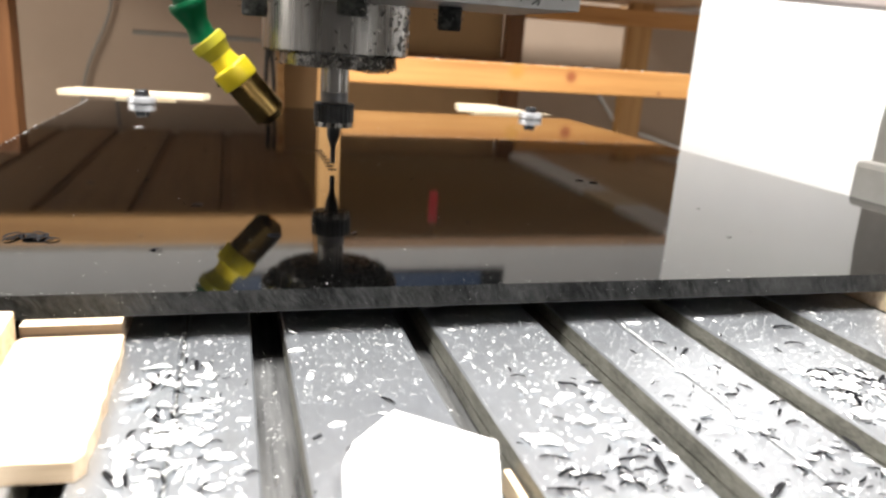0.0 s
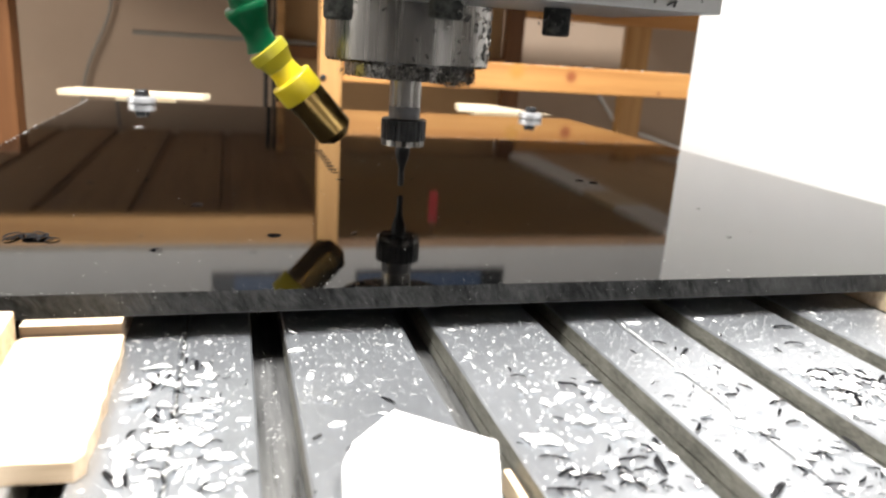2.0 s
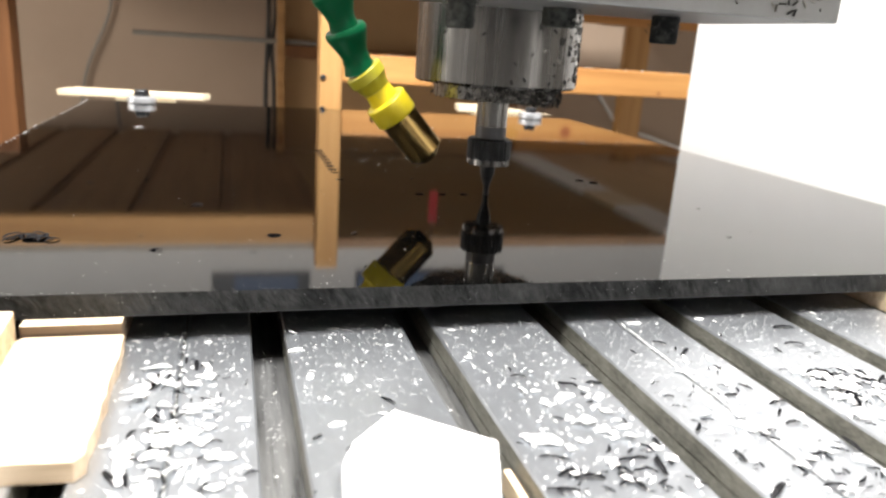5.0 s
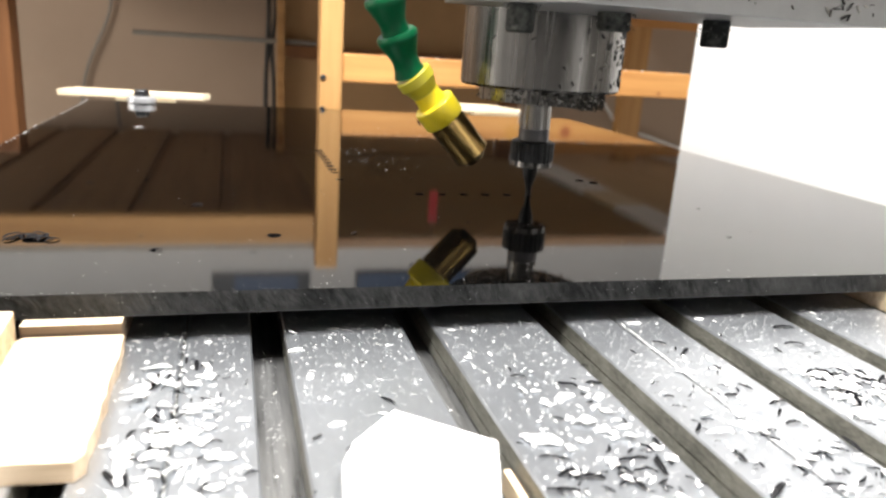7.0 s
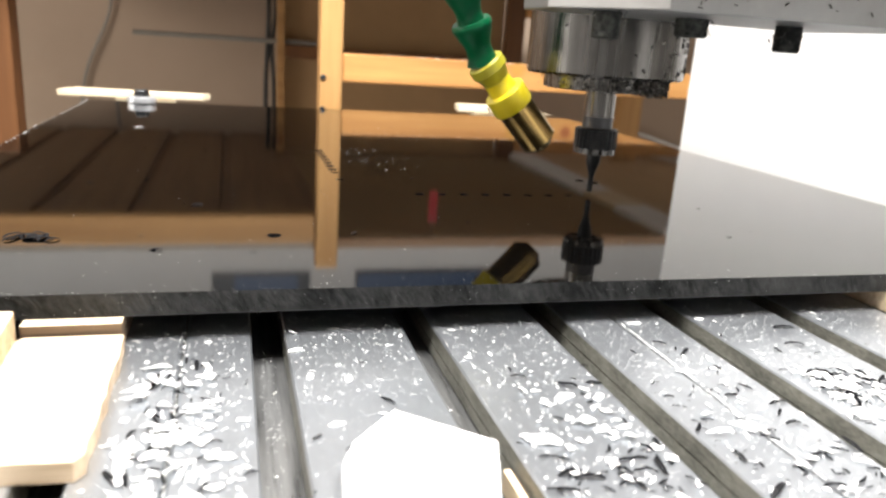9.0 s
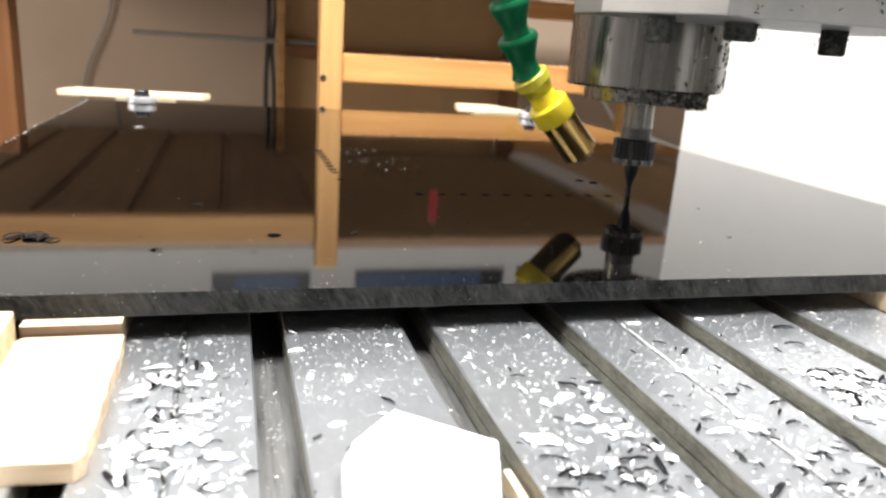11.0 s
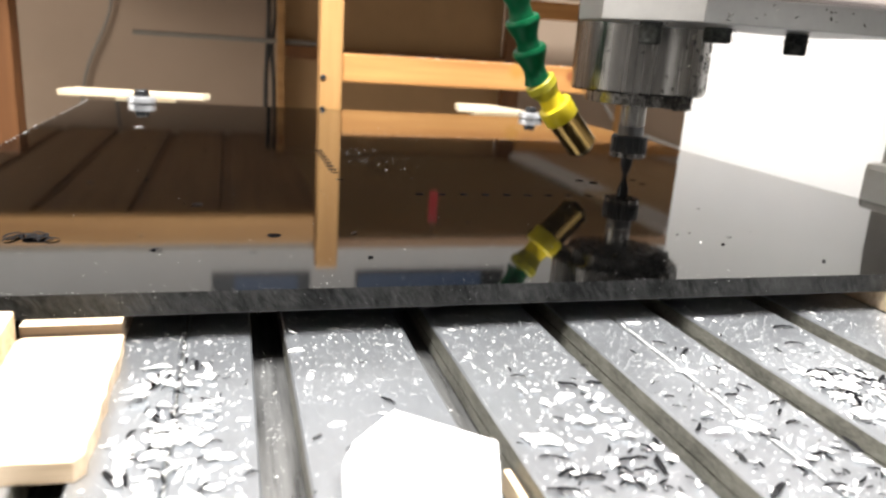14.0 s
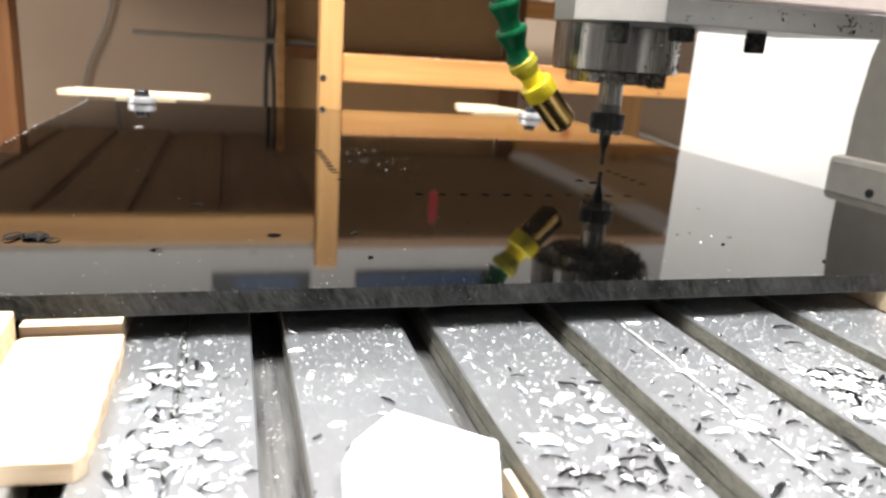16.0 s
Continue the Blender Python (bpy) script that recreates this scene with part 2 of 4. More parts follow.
def ceiling_lamp():
    t = thing("ceiling_lamp", "wide white ceiling lamp over the machine", "lamp", at=(0.05, 0.10, 1.5))
    part("housing", box(-0.72, 0.72, -0.47, 0.47, -0.05, -0.0005, 0.005), M_PANEL, t)
    # Unseen stand lamp, made up to carry the added light from the left.
    t = thing("added_work_lamp", "unseen white work lamp added on a thin floor stand", "lamp", at=(-1.68, 0.51, -0.85))
    part("base", lathe([(0.14, 0.0), (0.14, 0.02), (0.02, 0.03)], 32), M_STEEL_DARK, t, smooth=True)
    part("pole", lathe([(0.012, 0.031), (0.012, 1.0)], 16), M_STEEL_DARK, t, smooth=True)
    part("shade", box(-0.30, 0.30, -0.02, 0.005, -0.25, 0.25, 0.004, m=Matrix.Translation((0, 0, 1.27)) @ Matrix.Rotation(math.radians(-54.7), 4, "Z")), M_PANEL, t, "white lamp head")


# ---- shelving behind the machine ----
def shelving():
    t = thing("shelving_unit", "pine shelving unit with open frame and brown boards", "shelf", at=(0, POST_Y, -0.85))
    o = Matrix.Translation((0, -POST_Y, 0.85))

    def piece(name, x0, x1, y0, y1, z0, z1, mat, bevel=0.002, label=""):
        part(name, box(x0, x1, y0, y1, z0, z1, bevel, m=o), mat, t, label)
    piece("post", 0.0918, 0.1163, 0.823, 0.848, -0.85, 0.211, M_PINE_Z)
    for z in (0.030, -0.004):
        part("screw", lathe([(0.0034, 0.0), (0.0034, 0.001), (0.002, 0.0016)], 12, m=o @ Matrix.Translation((0.0955, 0.823, z)) @ Matrix.Rotation(math.pi / 2, 4, "X")), M_STEEL_DARK, t)
    piece("post", -0.42, -0.394, 0.823, 0.848, -0.85, 0.211, M_PINE_Z)
    piece("post", 0.085, 0.100, 1.488, 1.512, -0.85, 0.1825, M_PINE_TONED)
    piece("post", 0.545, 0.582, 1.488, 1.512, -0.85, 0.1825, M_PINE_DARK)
    piece("post", 0.822, 0.876, 1.488, 1.512, -0.85, 0.1825, M_PINE_Z)
    piece("rail", 0.1168, 0.66, 0.826, 0.846, 0.026, 0.0563, M_PINE_X)
    piece("rail", -0.3935, 0.0898, 0.826, 0.846, 0.149, 0.1818, M_PINE_TONED)
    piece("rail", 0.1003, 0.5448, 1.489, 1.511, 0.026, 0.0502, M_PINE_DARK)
    piece("rail", 0.5825, 1.25, 1.482, 1.506, 0.133, 0.168, M_PINE_X)
    for y0, y1, mat, text in ((0.853, 0.999, M_PANEL, "white batten under the shelf boards"), (1.0, 1.11, M_LATH_Y, "short bare wooden batten under the shelf"), (1.111, 1.60, M_PANEL, "white batten under the shelf boards")):
        u, v = (y0 - 0.853) / 0.747, (y1 - 0.853) / 0.747
        bm = prism([(0.560 + 0.015 * u, y0), (0.614 + 0.018 * u, y0), (0.614 + 0.018 * v, y1), (0.560 + 0.015 * v, y1)], BOARD_Z - 0.010, BOARD_Z - 0.0005, 0.001)
        bmesh.ops.transform(bm, matrix=o, verts=bm.verts)
        part("batten", bm, mat, t, text)
    piece("batten", 0.965, 1.02, 0.853, 1.70, BOARD_Z - 0.010, BOARD_Z - 0.0005, M_PANEL, 0.001, "white batten under the shelf boards")
    # Left strip gets a grey tone in place of the shade under the boards.
    piece("edge_strip", -0.393, 0.0898, 0.848, 0.8525, 0.1822, 0.1945, M_ROD, 0.001, "edge strip of the shelf, coloured grey for its shade")
    piece("edge_strip", 0.1168, 1.25, 0.848, 0.8525, 0.1822, 0.1945, M_HARDBOARD, 0.001, "brown edge strip of the shelf")
    piece("cover_board", -0.42, 0.5995, 0.853, WALL_Y - 0.0005, BOARD_Z + 0.0085, BOARD_Z + 0.0115, M_HARDBOARD, 0.0, "dark board covering the shelf")
    piece("back_panel", 0.1005, 0.5450, 1.515, 1.522, -0.85, 0.1825, M_BACK, 0.0, "brown hardboard back panel")
    x = -0.345 - 0.112
    while x < 0.1:
        piece("shelf_board", x + 0.009, x + 0.103 if x < -0.05 else 0.1160, 0.853, WALL_Y - 0.0005, BOARD_Z, BOARD_Z + 0.008, M_SHELF, 0.001)
        x += 0.112
    piece("cover_board", 0.60, 0.95, 0.853, 1.62, BOARD_Z + 0.0085, BOARD_Z + 0.0115, M_HARDBOARD, 0.0, "dark board covering the shelf")
    piece("cover_board", 0.9505, 1.25, 0.853, WALL_Y - 0.0005, BOARD_Z + 0.0085, BOARD_Z + 0.0115, M_HARDBOARD, 0.0, "dark board covering the shelf")
    # Left board coloured for dim light, the right ones for brighter light.
    for x0, x1, y1 in ((0.1165, 0.5995, WALL_Y - 0.0005), (0.60, 0.8045, 1.62), (0.8075, 0.95, 1.62), (0.9505, 1.25, WALL_Y - 0.0005)):
        piece("shelf_board", x0, x1, 0.853, y1, BOARD_Z, BOARD_Z + 0.008, M_SHELF_WIDE_DIM if x0 < 0.5 else M_SHELF_RED_LIT, 0.0006, "wide plain brown shelf board")


room()
ceiling_lamp()
shelving()


def background_things():
    t = part("metal_rod", tube([(-0.170, 1.499, 0.0555), (0.16, 1.499, 0.0553)], 0.0048, 12), M_ROD, smooth=True)
    tagged(t, "long thin grey metal rod lying on the back rail", "rod")
    t = part("dark_post", box(-0.26, -0.213, 0.865, 0.90, -0.85, 0.092, 0.002), M_PINE_DARK)
    tagged(t, "short reddish brown wooden post on the workshop floor", "post")
    for dx, r in ((0.0, 0.0045), (0.013, 0.004)):
        pts = spline([(0.0705 + dx, 1.545, 0.182), (0.0715 + dx, 1.53, 0.11), (0.0695 + dx * 0.6, 1.53, 0.04), (0.066 + dx * 1.2, 1.53, -0.04), (0.068 + dx, 1.53, -0.25), (0.0705 + dx, 1.53, -0.84)])
        tagged(part("cable", tube(pts, r), M_RUBBER, smooth=True), "black cable hanging down beside the shelving", "cable", "hanging cables")
    pts = spline([(-0.236, 1.775, 0.178), (-0.241, 1.775, 0.114), (-0.252, 1.775, 0.070), (-0.277, 1.775, 0.015), (-0.297, 1.775, -0.035), (-0.308, 1.775, -0.09), (-0.314, 1.775, -0.2), (-0.315, 1.775, -0.84)])
    tagged(part("cable", tube(pts, 0.003), M_ROD, smooth=True), "thin grey cable hanging on the beige wall", "cable", "hanging cables")
    t = thing("red_tag", "small red plastic tag hanging under the shelf", "tag", at=(0.2335, 0.846, 0.1822))
    part("plate", box(-0.0054, 0.0054, -0.001, 0.001, -0.059, -0.020, 0.0006), M_RED, t)
    part("string", tube([(0, 0, -0.020), (0, 0, 0)], 0.0005, 6), M_RUBBER, t)
    t = part("wall_strip", box(0.90, 1.30, WALL_Y - 0.008, WALL_Y - 0.0005, 0.146, 0.171, 0.001), M_PANEL)
    tagged(t, "white strip fixed along the beige wall", "wall strip")
    for p0, p1, wide in (((0.9171, 1.7815, -0.0311), (0.9741, 1.7815, -0.099), 0.012), ((1.0453, 1.7815, -0.1265), (1.1759, 1.7815, -0.1624), 0.030)):
        a, b = Vector(p0), Vector(p1)
        m = Matrix.Translation(a) @ (b - a).to_track_quat("X", "Y").to_matrix().to_4x4()
        t = part("white_lath", box(0, (b - a).length, -0.003, 0.003, -wide / 2, wide / 2, 0.0005, m=m), M_PANEL)
        tagged(t, "thin white lath fixed behind the pine shelving", "lath", "white laths")
    for x0, x1, p0, p1 in ((-0.049, 0.185, 0.003, 0.155), (0.30, 0.70, 0.306, 0.635)):
        t = thing("wall_board", "dark framed board with a blue panel on the wall", "wall board", "boards on the wall", at=((x0 + x1) / 2, WALL_Y + 0.003, 0.526))
        c = (x0 + x1) / 2
        part("frame", box(x0 - c, x1 - c, -0.006, -0.0005, 0.0, 0.26, 0.001), M_STEEL_DARK, t)
        part("panel", box(p0 - c, p1 - c, -0.008, -0.0065, 0.006, 0.25, 0.0005), M_BLUE, t, "blue panel")


background_things()


# ---- white side panel ----
def side_panel():
    t = thing("side_panel", "plain white laminated board standing beside the machine table", "panel", at=(0.41, 0.1, -0.85))
    part("board", box(-0.008, 0.008, -0.5, 0.504, 0.0, 1.47, 0.001), M_PANEL, t)
    part("edge_band", box(-0.0083, 0.0083, 0.5043, 0.506, 0.0, 1.47, 0.0006), M_PANEL, t, "thin white edge band of the board")


side_panel()


# ---- machine table ----
def machine_table():
    t = thing("slotted_table", "machined aluminium T-slot table strewn with chips", "machine table")
    y0, y1 = -0.12, 0.78
    half, deep, low = 0.00415, 0.0085, -0.018
    for k in range(4):
        x0 = -0.132 + 0.1205 * k
        x1 = x0 + 0.1199
        out = [(x0, low), (x0, -0.0006), (x0 + 0.0006, 0)]
        for s in range(3):
            c = x0 + 0.02 + 0.0401 * s
            side = [(half + 0.0004, 0), (half, -0.0004), (half, -0.0044), (half + 0.0004, -0.0045), (half + 0.0004, -0.0048), (half + 0.0001, -0.0049), (half + 0.0001, -0.0078), (half + 0.0010, -0.0079), (half + 0.0010, -deep)]
            out += [(c - w, z) for w, z in side] + [(c + w, z) for w, z in reversed(side)]
        out += [(x1 - 0.0006, 0), (x1, -0.0006), (x1, low)]
        bm = bmesh.new()
        f = bm.faces.new([bm.verts.new((x, y0, z)) for x, z in out])
        up = bmesh.ops.extrude_face_region(bm, geom=[f])["geom"]
        bmesh.ops.translate(bm, vec=(0, y1 - y0, 0), verts=[g for g in up if isinstance(g, bmesh.types.BMVert)])
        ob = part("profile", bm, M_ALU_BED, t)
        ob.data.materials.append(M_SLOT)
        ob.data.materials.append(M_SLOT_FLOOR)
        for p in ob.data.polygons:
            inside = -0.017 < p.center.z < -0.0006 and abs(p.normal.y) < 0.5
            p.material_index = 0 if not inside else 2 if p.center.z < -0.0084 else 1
    part("frame", box(-0.13, 0.345, y0 + 0.02, y1 - 0.02, -0.85, -0.0185, 0.002), M_GANTRY, t, "grey machine frame under the table")


machine_table()


# ---- black sheet with its row of drilled holes ----
ROW_X = [0.0767 + 0.00993 * k for k in range(11)]
ROW_Y = 0.301
DRILLED = [(x, ROW_Y) for x in ROW_X]
FIRST_ROW = [(0.0469, 0.349), (0.0469, 0.3315)]
LAST_ROW = [(0.2012, 0.3315), (0.2012, 0.3415), (0.2012, 0.350), (0.2012, 0.3585), (0.2012, 0.3675)]
OLD_HOLES = [(0.0469, 0.357 + 0.0098 * k) for k in range(7)] + [(0.1691, 0.338), (0.1742, 0.3325), (0.0128, 0.2348)]
HOLE_R = 0.0020


def acrylic_sheet():
    cu = bpy.data.curves.new("sheet", "CURVE")
    cu.dimensions, cu.fill_mode, cu.extrude = "2D", "BOTH", (SHEET_TOP - SHEET_LOW) / 2

    def loop(pts):
        s = cu.splines.new("POLY")
        s.points.add(len(pts) - 1)
        for q, (x, y) in zip(s.points, pts):
            q.co = (x, y, 0, 1)
        s.use_cyclic_u = True
    (x0, x1), (y0, y1) = SHEET_X, SHEET_Y
    loop([(x0, y0), (x1, y0), (x1, y1), (x0, y1)])
    for x, y in OLD_HOLES + FIRST_ROW + DRILLED + LAST_ROW:
        loop([(x + HOLE_R * math.cos(a * math.pi / 6), y + HOLE_R * math.sin(a * math.pi / 6)) for a in range(12)])
    tmp = bpy.data.objects.new("sheet_outline", cu)
    scene.collection.objects.link(tmp)
    me = bpy.data.meshes.new_from_object(tmp.evaluated_get(bpy.context.evaluated_depsgraph_get()))
    bpy.data.objects.remove(tmp)
    me.materials.clear()
    me.materials.append(M_SHEET)
    me.materials.append(M_SHEET_EDGE)
    me.materials.append(M_BLACK)
    for p in me.polygons:
        c = p.center
        rim = min(c.x - x0, x1 - c.x, c.y - y0, y1 - c.y) < 0.001
        p.material_index = 0 if abs(p.normal.z) > 0.5 else 1 if rim else 2
        p.use_smooth = False
    ob = new("acrylic_sheet", me)
    ob.location.z = (SHEET_TOP + SHEET_LOW) / 2
    tagged(ob, "glossy black acrylic sheet with sawn edge and drilled holes", "plastic sheet")
    burr = lathe([(HOLE_R, 0.0), (HOLE_R + 0.0001, 0.00015), (HOLE_R + 0.0002, 0.00015), (HOLE_R + 0.0003, 0.00002)], 14, cap=False)
    first = part("burr", burr, M_BLACK, ob, "ragged black burr round a drilled hole")
    for k, (x, y) in enumerate(OLD_HOLES):
        ring = first if k == 0 else new("burr", first.data)
        ring.parent = ob
        ring.location = (x, y, (SHEET_TOP - SHEET_LOW) / 2)


acrylic_sheet()


# ---- spacers and clamps ----
def spacers():
    rnd = random.Random(31)
    ragged = [(-0.0245 - 0.0002 * k / 12 + rnd.uniform(-1, 1) * 0.0004, 0.1765 - 0.0525 * k / 12) for k in range(13)]
    front = [(-0.0262 - 0.0338 * k / 8, 0.1215 + 0.002 * k / 8 + rnd.uniform(-1, 1) * 0.0002) for k in range(9)]
    a = part("wooden_offcut", prism([(-0.0468, 0.1774), (-0.0254, 0.1773)] + ragged + front + [(-0.062, 0.15)], 0.0, 0.0042, 0.0003), M_LATH_Y)
    cut_faces(a, M_CUT_EDGE)
    tagged(a, "pale sawn wooden offcut lying on the table", "offcut", "wooden offcuts")
    g = part("wooden_offcut", prism([(-0.09, 0.1795), (-0.0482, 0.1785), (-0.0478, 0.1755), (-0.0468, 0.150), (-0.09, 0.150)], 0.0, 0.0105, 0.0006), M_LATH_Y)
    cut_faces(g, M_CUT_EDGE)
    tagged(g, "thick pale wooden offcut beside the sheet edge", "offcut", "wooden offcuts")
    b = part("wooden_offcut", box(-0.0475, -0.0255, 0.1780, 0.26, 0.0, 0.00665, 0.0003), M_LATH_X)
    cut_faces(b, M_SCORCHED)
    tagged(b, "pale wooden spacer strip under the black sheet", "offcut", "wooden offcuts")
    c = part("wooden_offcut", box(0.206, 0.25, 0.177, 0.26, 0.0, 0.00665, 0.0003), M_LATH_X)
    cut_faces(c, M_CUT_EDGE)
    tagged(c, "pale wooden spacer strip under the black sheet", "offcut", "wooden offcuts")
    d = part("wooden_offcut", box(-0.09, -0.05, 0.56, 0.70, 0.0, 0.00665, 0.0003), M_LATH_X)
    tagged(d, "pale wooden spacer strip under the black sheet", "offcut", "wooden offcuts")
    e = part("wooden_offcut", box(0.24, 0.29, 0.56, 0.70, 0.0, 0.00665, 0.0003), M_LATH_X)
    tagged(e, "pale wooden spacer strip under the black sheet", "offcut", "wooden offcuts")
    f = part("white_offcut", prism([(0.031, 0.132), (0.048, 0.117), (0.0455, 0.109), (0.04, 0.092), (0.016, 0.095), (0.018, 0.114), (0.021, 0.121)], 0.0, 0.004, 0.0004), M_WHITE)
    h = part("wooden_sliver", box(0.0502, 0.0518, 0.088, 0.1185, -0.0083, -0.0034, 0.0003), M_LATH_Y)
    tagged(h, "small brown wooden sliver lying in a table slot", "sliver")
    tagged(f, "white plastic offcut lying across the table", "offcut")


spacers()


def clamp(x, y, outline, thick, taper):
    t = thing("hold_down_clamp", "pale wooden lath held behind the sheet by a bolt and washers", "clamp", "clamps at the far edge", at=(x, y, SHEET_TOP))
    part("spacer_block", box(-0.03, 0.02, 0.076, 0.090, -SHEET_TOP, -0.0032, 0.0005), M_LATH_X, t)
    bm = prism(outline, 0.0, thick, 0.0004)
    if taper:
        for v in bm.verts:
            v.co.z *= min(1.0, max(0.06, 1 - (v.co.x + 0.01) / 0.062))
    bmesh.ops.translate(bm, vec=(0, 0, -0.003), verts=bm.verts)
    part("lath", bm, M_LATH_X, t)
    part("washer", lathe([(0.0100, 0.0002), (0.0108, 0.0007), (0.0108, 0.0047), (0.0100, 0.0053)], 32), M_WASHER, t, smooth=True)
    part("bolt_head", lathe([(0.0056, 0.0054), (0.0056, 0.0096), (0.0046, 0.0106)], 6), M_STEEL_DARK, t)


clamp(-0.0685, 0.644, [(-0.076, 0.073), (0.044, 0.073), (0.050, 0.086), (-0.065, 0.100)], 0.0052, False)
clamp(0.266, 0.646, [(-0.048, 0.071), (-0.010, 0.071), (0.010, 0.071), (0.030, 0.0715), (0.053, 0.072), (0.030, 0.082), (0.010, 0.090), (-0.010, 0.092), (-0.045, 0.094)], 0.0062, True)


# ---- spindle, hose, carriage, gantry (all built round the spindle axis, at the nut's middle) ----
def spindle():
    t = thing("router_spindle", "turned steel router spindle with collet nut and thin cutter", "spindle")
    part("housing", lathe([(0.0325, 0.0275), (0.0335, 0.0285), (0.0335, 0.160)], 64), M_STEEL, t, smooth=True)
    part("end_cap", lathe([(0.0225, 0.0215), (0.0255, 0.022), (0.0255, 0.0274)], 48), M_STEEL, t, smooth=True)
    part("shaft", lathe([(0.0066, 0.0101), (0.0066, 0.0214)], 32), M_STEEL, t, smooth=True)
    part("shaft_collar", lathe([(0.0066, 0.0052), (0.0066, 0.0100)], 32), M_STEEL_DULL, t, "dull grey shaft collar", True)
    ring = [((0.0091 if k % 4 < 3 else 0.0078) * math.cos(math.tau * k / 48), (0.0091 if k % 4 < 3 else 0.0078) * math.sin(math.tau * k / 48)) for k in range(48)]
    part("nut_ring", prism(ring, -0.0061, -0.0037), M_STEEL, t, "notched bright steel ring of the collet nut")
    knurl = [(r * math.cos(math.tau * k / 72), r * math.sin(math.tau * k / 72)) for k, r in enumerate([0.0095, 0.0095, 0.0090] * 24)]
    part("collet_nut", prism(knurl, -0.0036, 0.0046), M_STEEL_DARK, t)
    part("nut_shoulder", lathe([(0.0092, 0.0047), (0.0085, 0.0051)], 40), M_STEEL_DARK, t, smooth=True)
    part("cutter", lathe([(0.0006, -0.0240), (0.0013, -0.0234), (0.0012, -0.0172), (0.0014, -0.0155), (0.0024, -0.0125), (0.0031, -0.0100), (0.0032, -0.0065)], 20), M_STEEL_DARK, t, smooth=True)
    return t


def hose():
    t = thing("coolant_hose", "segmented green and yellow hose with brass nozzle", "hose")
    p0, p1, p2, p3, p4 = (Vector(v) for v in ((-0.0275, -0.006, -0.003), (-0.046, -0.006, 0.0175), (-0.0588, -0.007, 0.0325), (-0.0648, -0.009, 0.0455), (-0.0710, -0.011, 0.060)))

    def along(a, b):
        return Matrix.Translation(a) @ (b - a).to_track_quat("Z", "Y").to_matrix().to_4x4()
    m = along(p0, p1)
    ln = (p1 - p0).length
    part("nozzle", lathe([(0.0040, 0.0), (0.0058, 0.0017), (0.0078, 0.0034), (0.0078, ln - 0.001)], 32, m=m), M_BRASS, t, "brushed brass nozzle", True)
    m = along(p1, p2)
    nut = [(0.0074, -0.0060), (0.0084, -0.0058), (0.0087, -0.0053), (0.0087, 0.0022), (0.0084, 0.0026), (0.0062, 0.0030), (0.0056, 0.0060), (0.0056, 0.0080), (0.0070, 0.0125), (0.0077, 0.0132), (0.0077, 0.0168), (0.0070, 0.0174)]
    con = part("connector", lathe(nut[:8], 32, m=m), M_YELLOW, t, "yellow plastic connector", True)
    part("collar", lathe([(0.0055, 0.0081)] + nut[8:], 32, m=m), M_YELLOW_DULL, t, "dull olive yellow collar", True)
    part("swarf_flake", box(-0.0016, 0.0016, -0.0004, 0.0004, -0.0002, 0.0003, m=m @ Matrix.Rotation(math.radians(-112), 4, "Z") @ Matrix.Translation((0.0094, 0, -0.001)) @ Matrix.Rotation(1.2, 4, "X") @ Matrix.Rotation(1.57, 4, "Y")), M_BLACK, con, "black chip stuck to the connector")
    seg = [(0.0066, -0.0022), (0.0055, 0.0008), (0.0052, 0.0040), (0.0057, 0.0062), (0.0077, 0.0112), (0.0082, 0.0126), (0.0082, 0.0139), (0.0075, 0.0150)]
    pts = [p2, p3, p4, p4 + Vector((-0.006, -0.002, 0.0155)), p4 + Vector((-0.010, -0.004, 0.0315)), p4 + Vector((-0.012, -0.006, 0.0475))]
    for a, b in zip(pts, pts[1:]):
        part("segment", lathe(seg, 28, m=along(a, b)), M_GREEN, t, "green plastic hose segment", True)
    return t


PLATE_LOW = 0.089


def carriage():
    t = thing("spindle_carriage", "grey aluminium carriage with bolted bottom plate", "machine carriage")
    part("bottom_plate", prism([(-0.054, -0.059), (-0.031, -0.097), (0.072, -0.1045), (0.072, -0.0365), (-0.054, -0.0365)], PLATE_LOW, PLATE_LOW + 0.010, 0.0006), M_GREY_PLATE, t)
    part("housing", box(-0.024, 0.071, -0.0965, -0.038, PLATE_LOW + 0.0101, PLATE_LOW + 0.20, 0.002), M_CREAM, t, "pale painted carriage body")
    for x, y, r, low in ((-0.0385, -0.072, 0.0045, 0.0088), (-0.0030, -0.066, 0.0056, 0.0062), (0.0345, -0.069, 0.0046, 0.0090)):
        part("bolt", lathe([(r * 0.45, -low + 0.0004), (r * 0.5, -low), (r * 0.86, -low), (r, -low + 0.0007), (r, -0.0001)], 24, m=Matrix.Translation((x, y, PLATE_LOW))), M_BOLT, t, "black bolt head caked with dust", smooth=True)
    return t


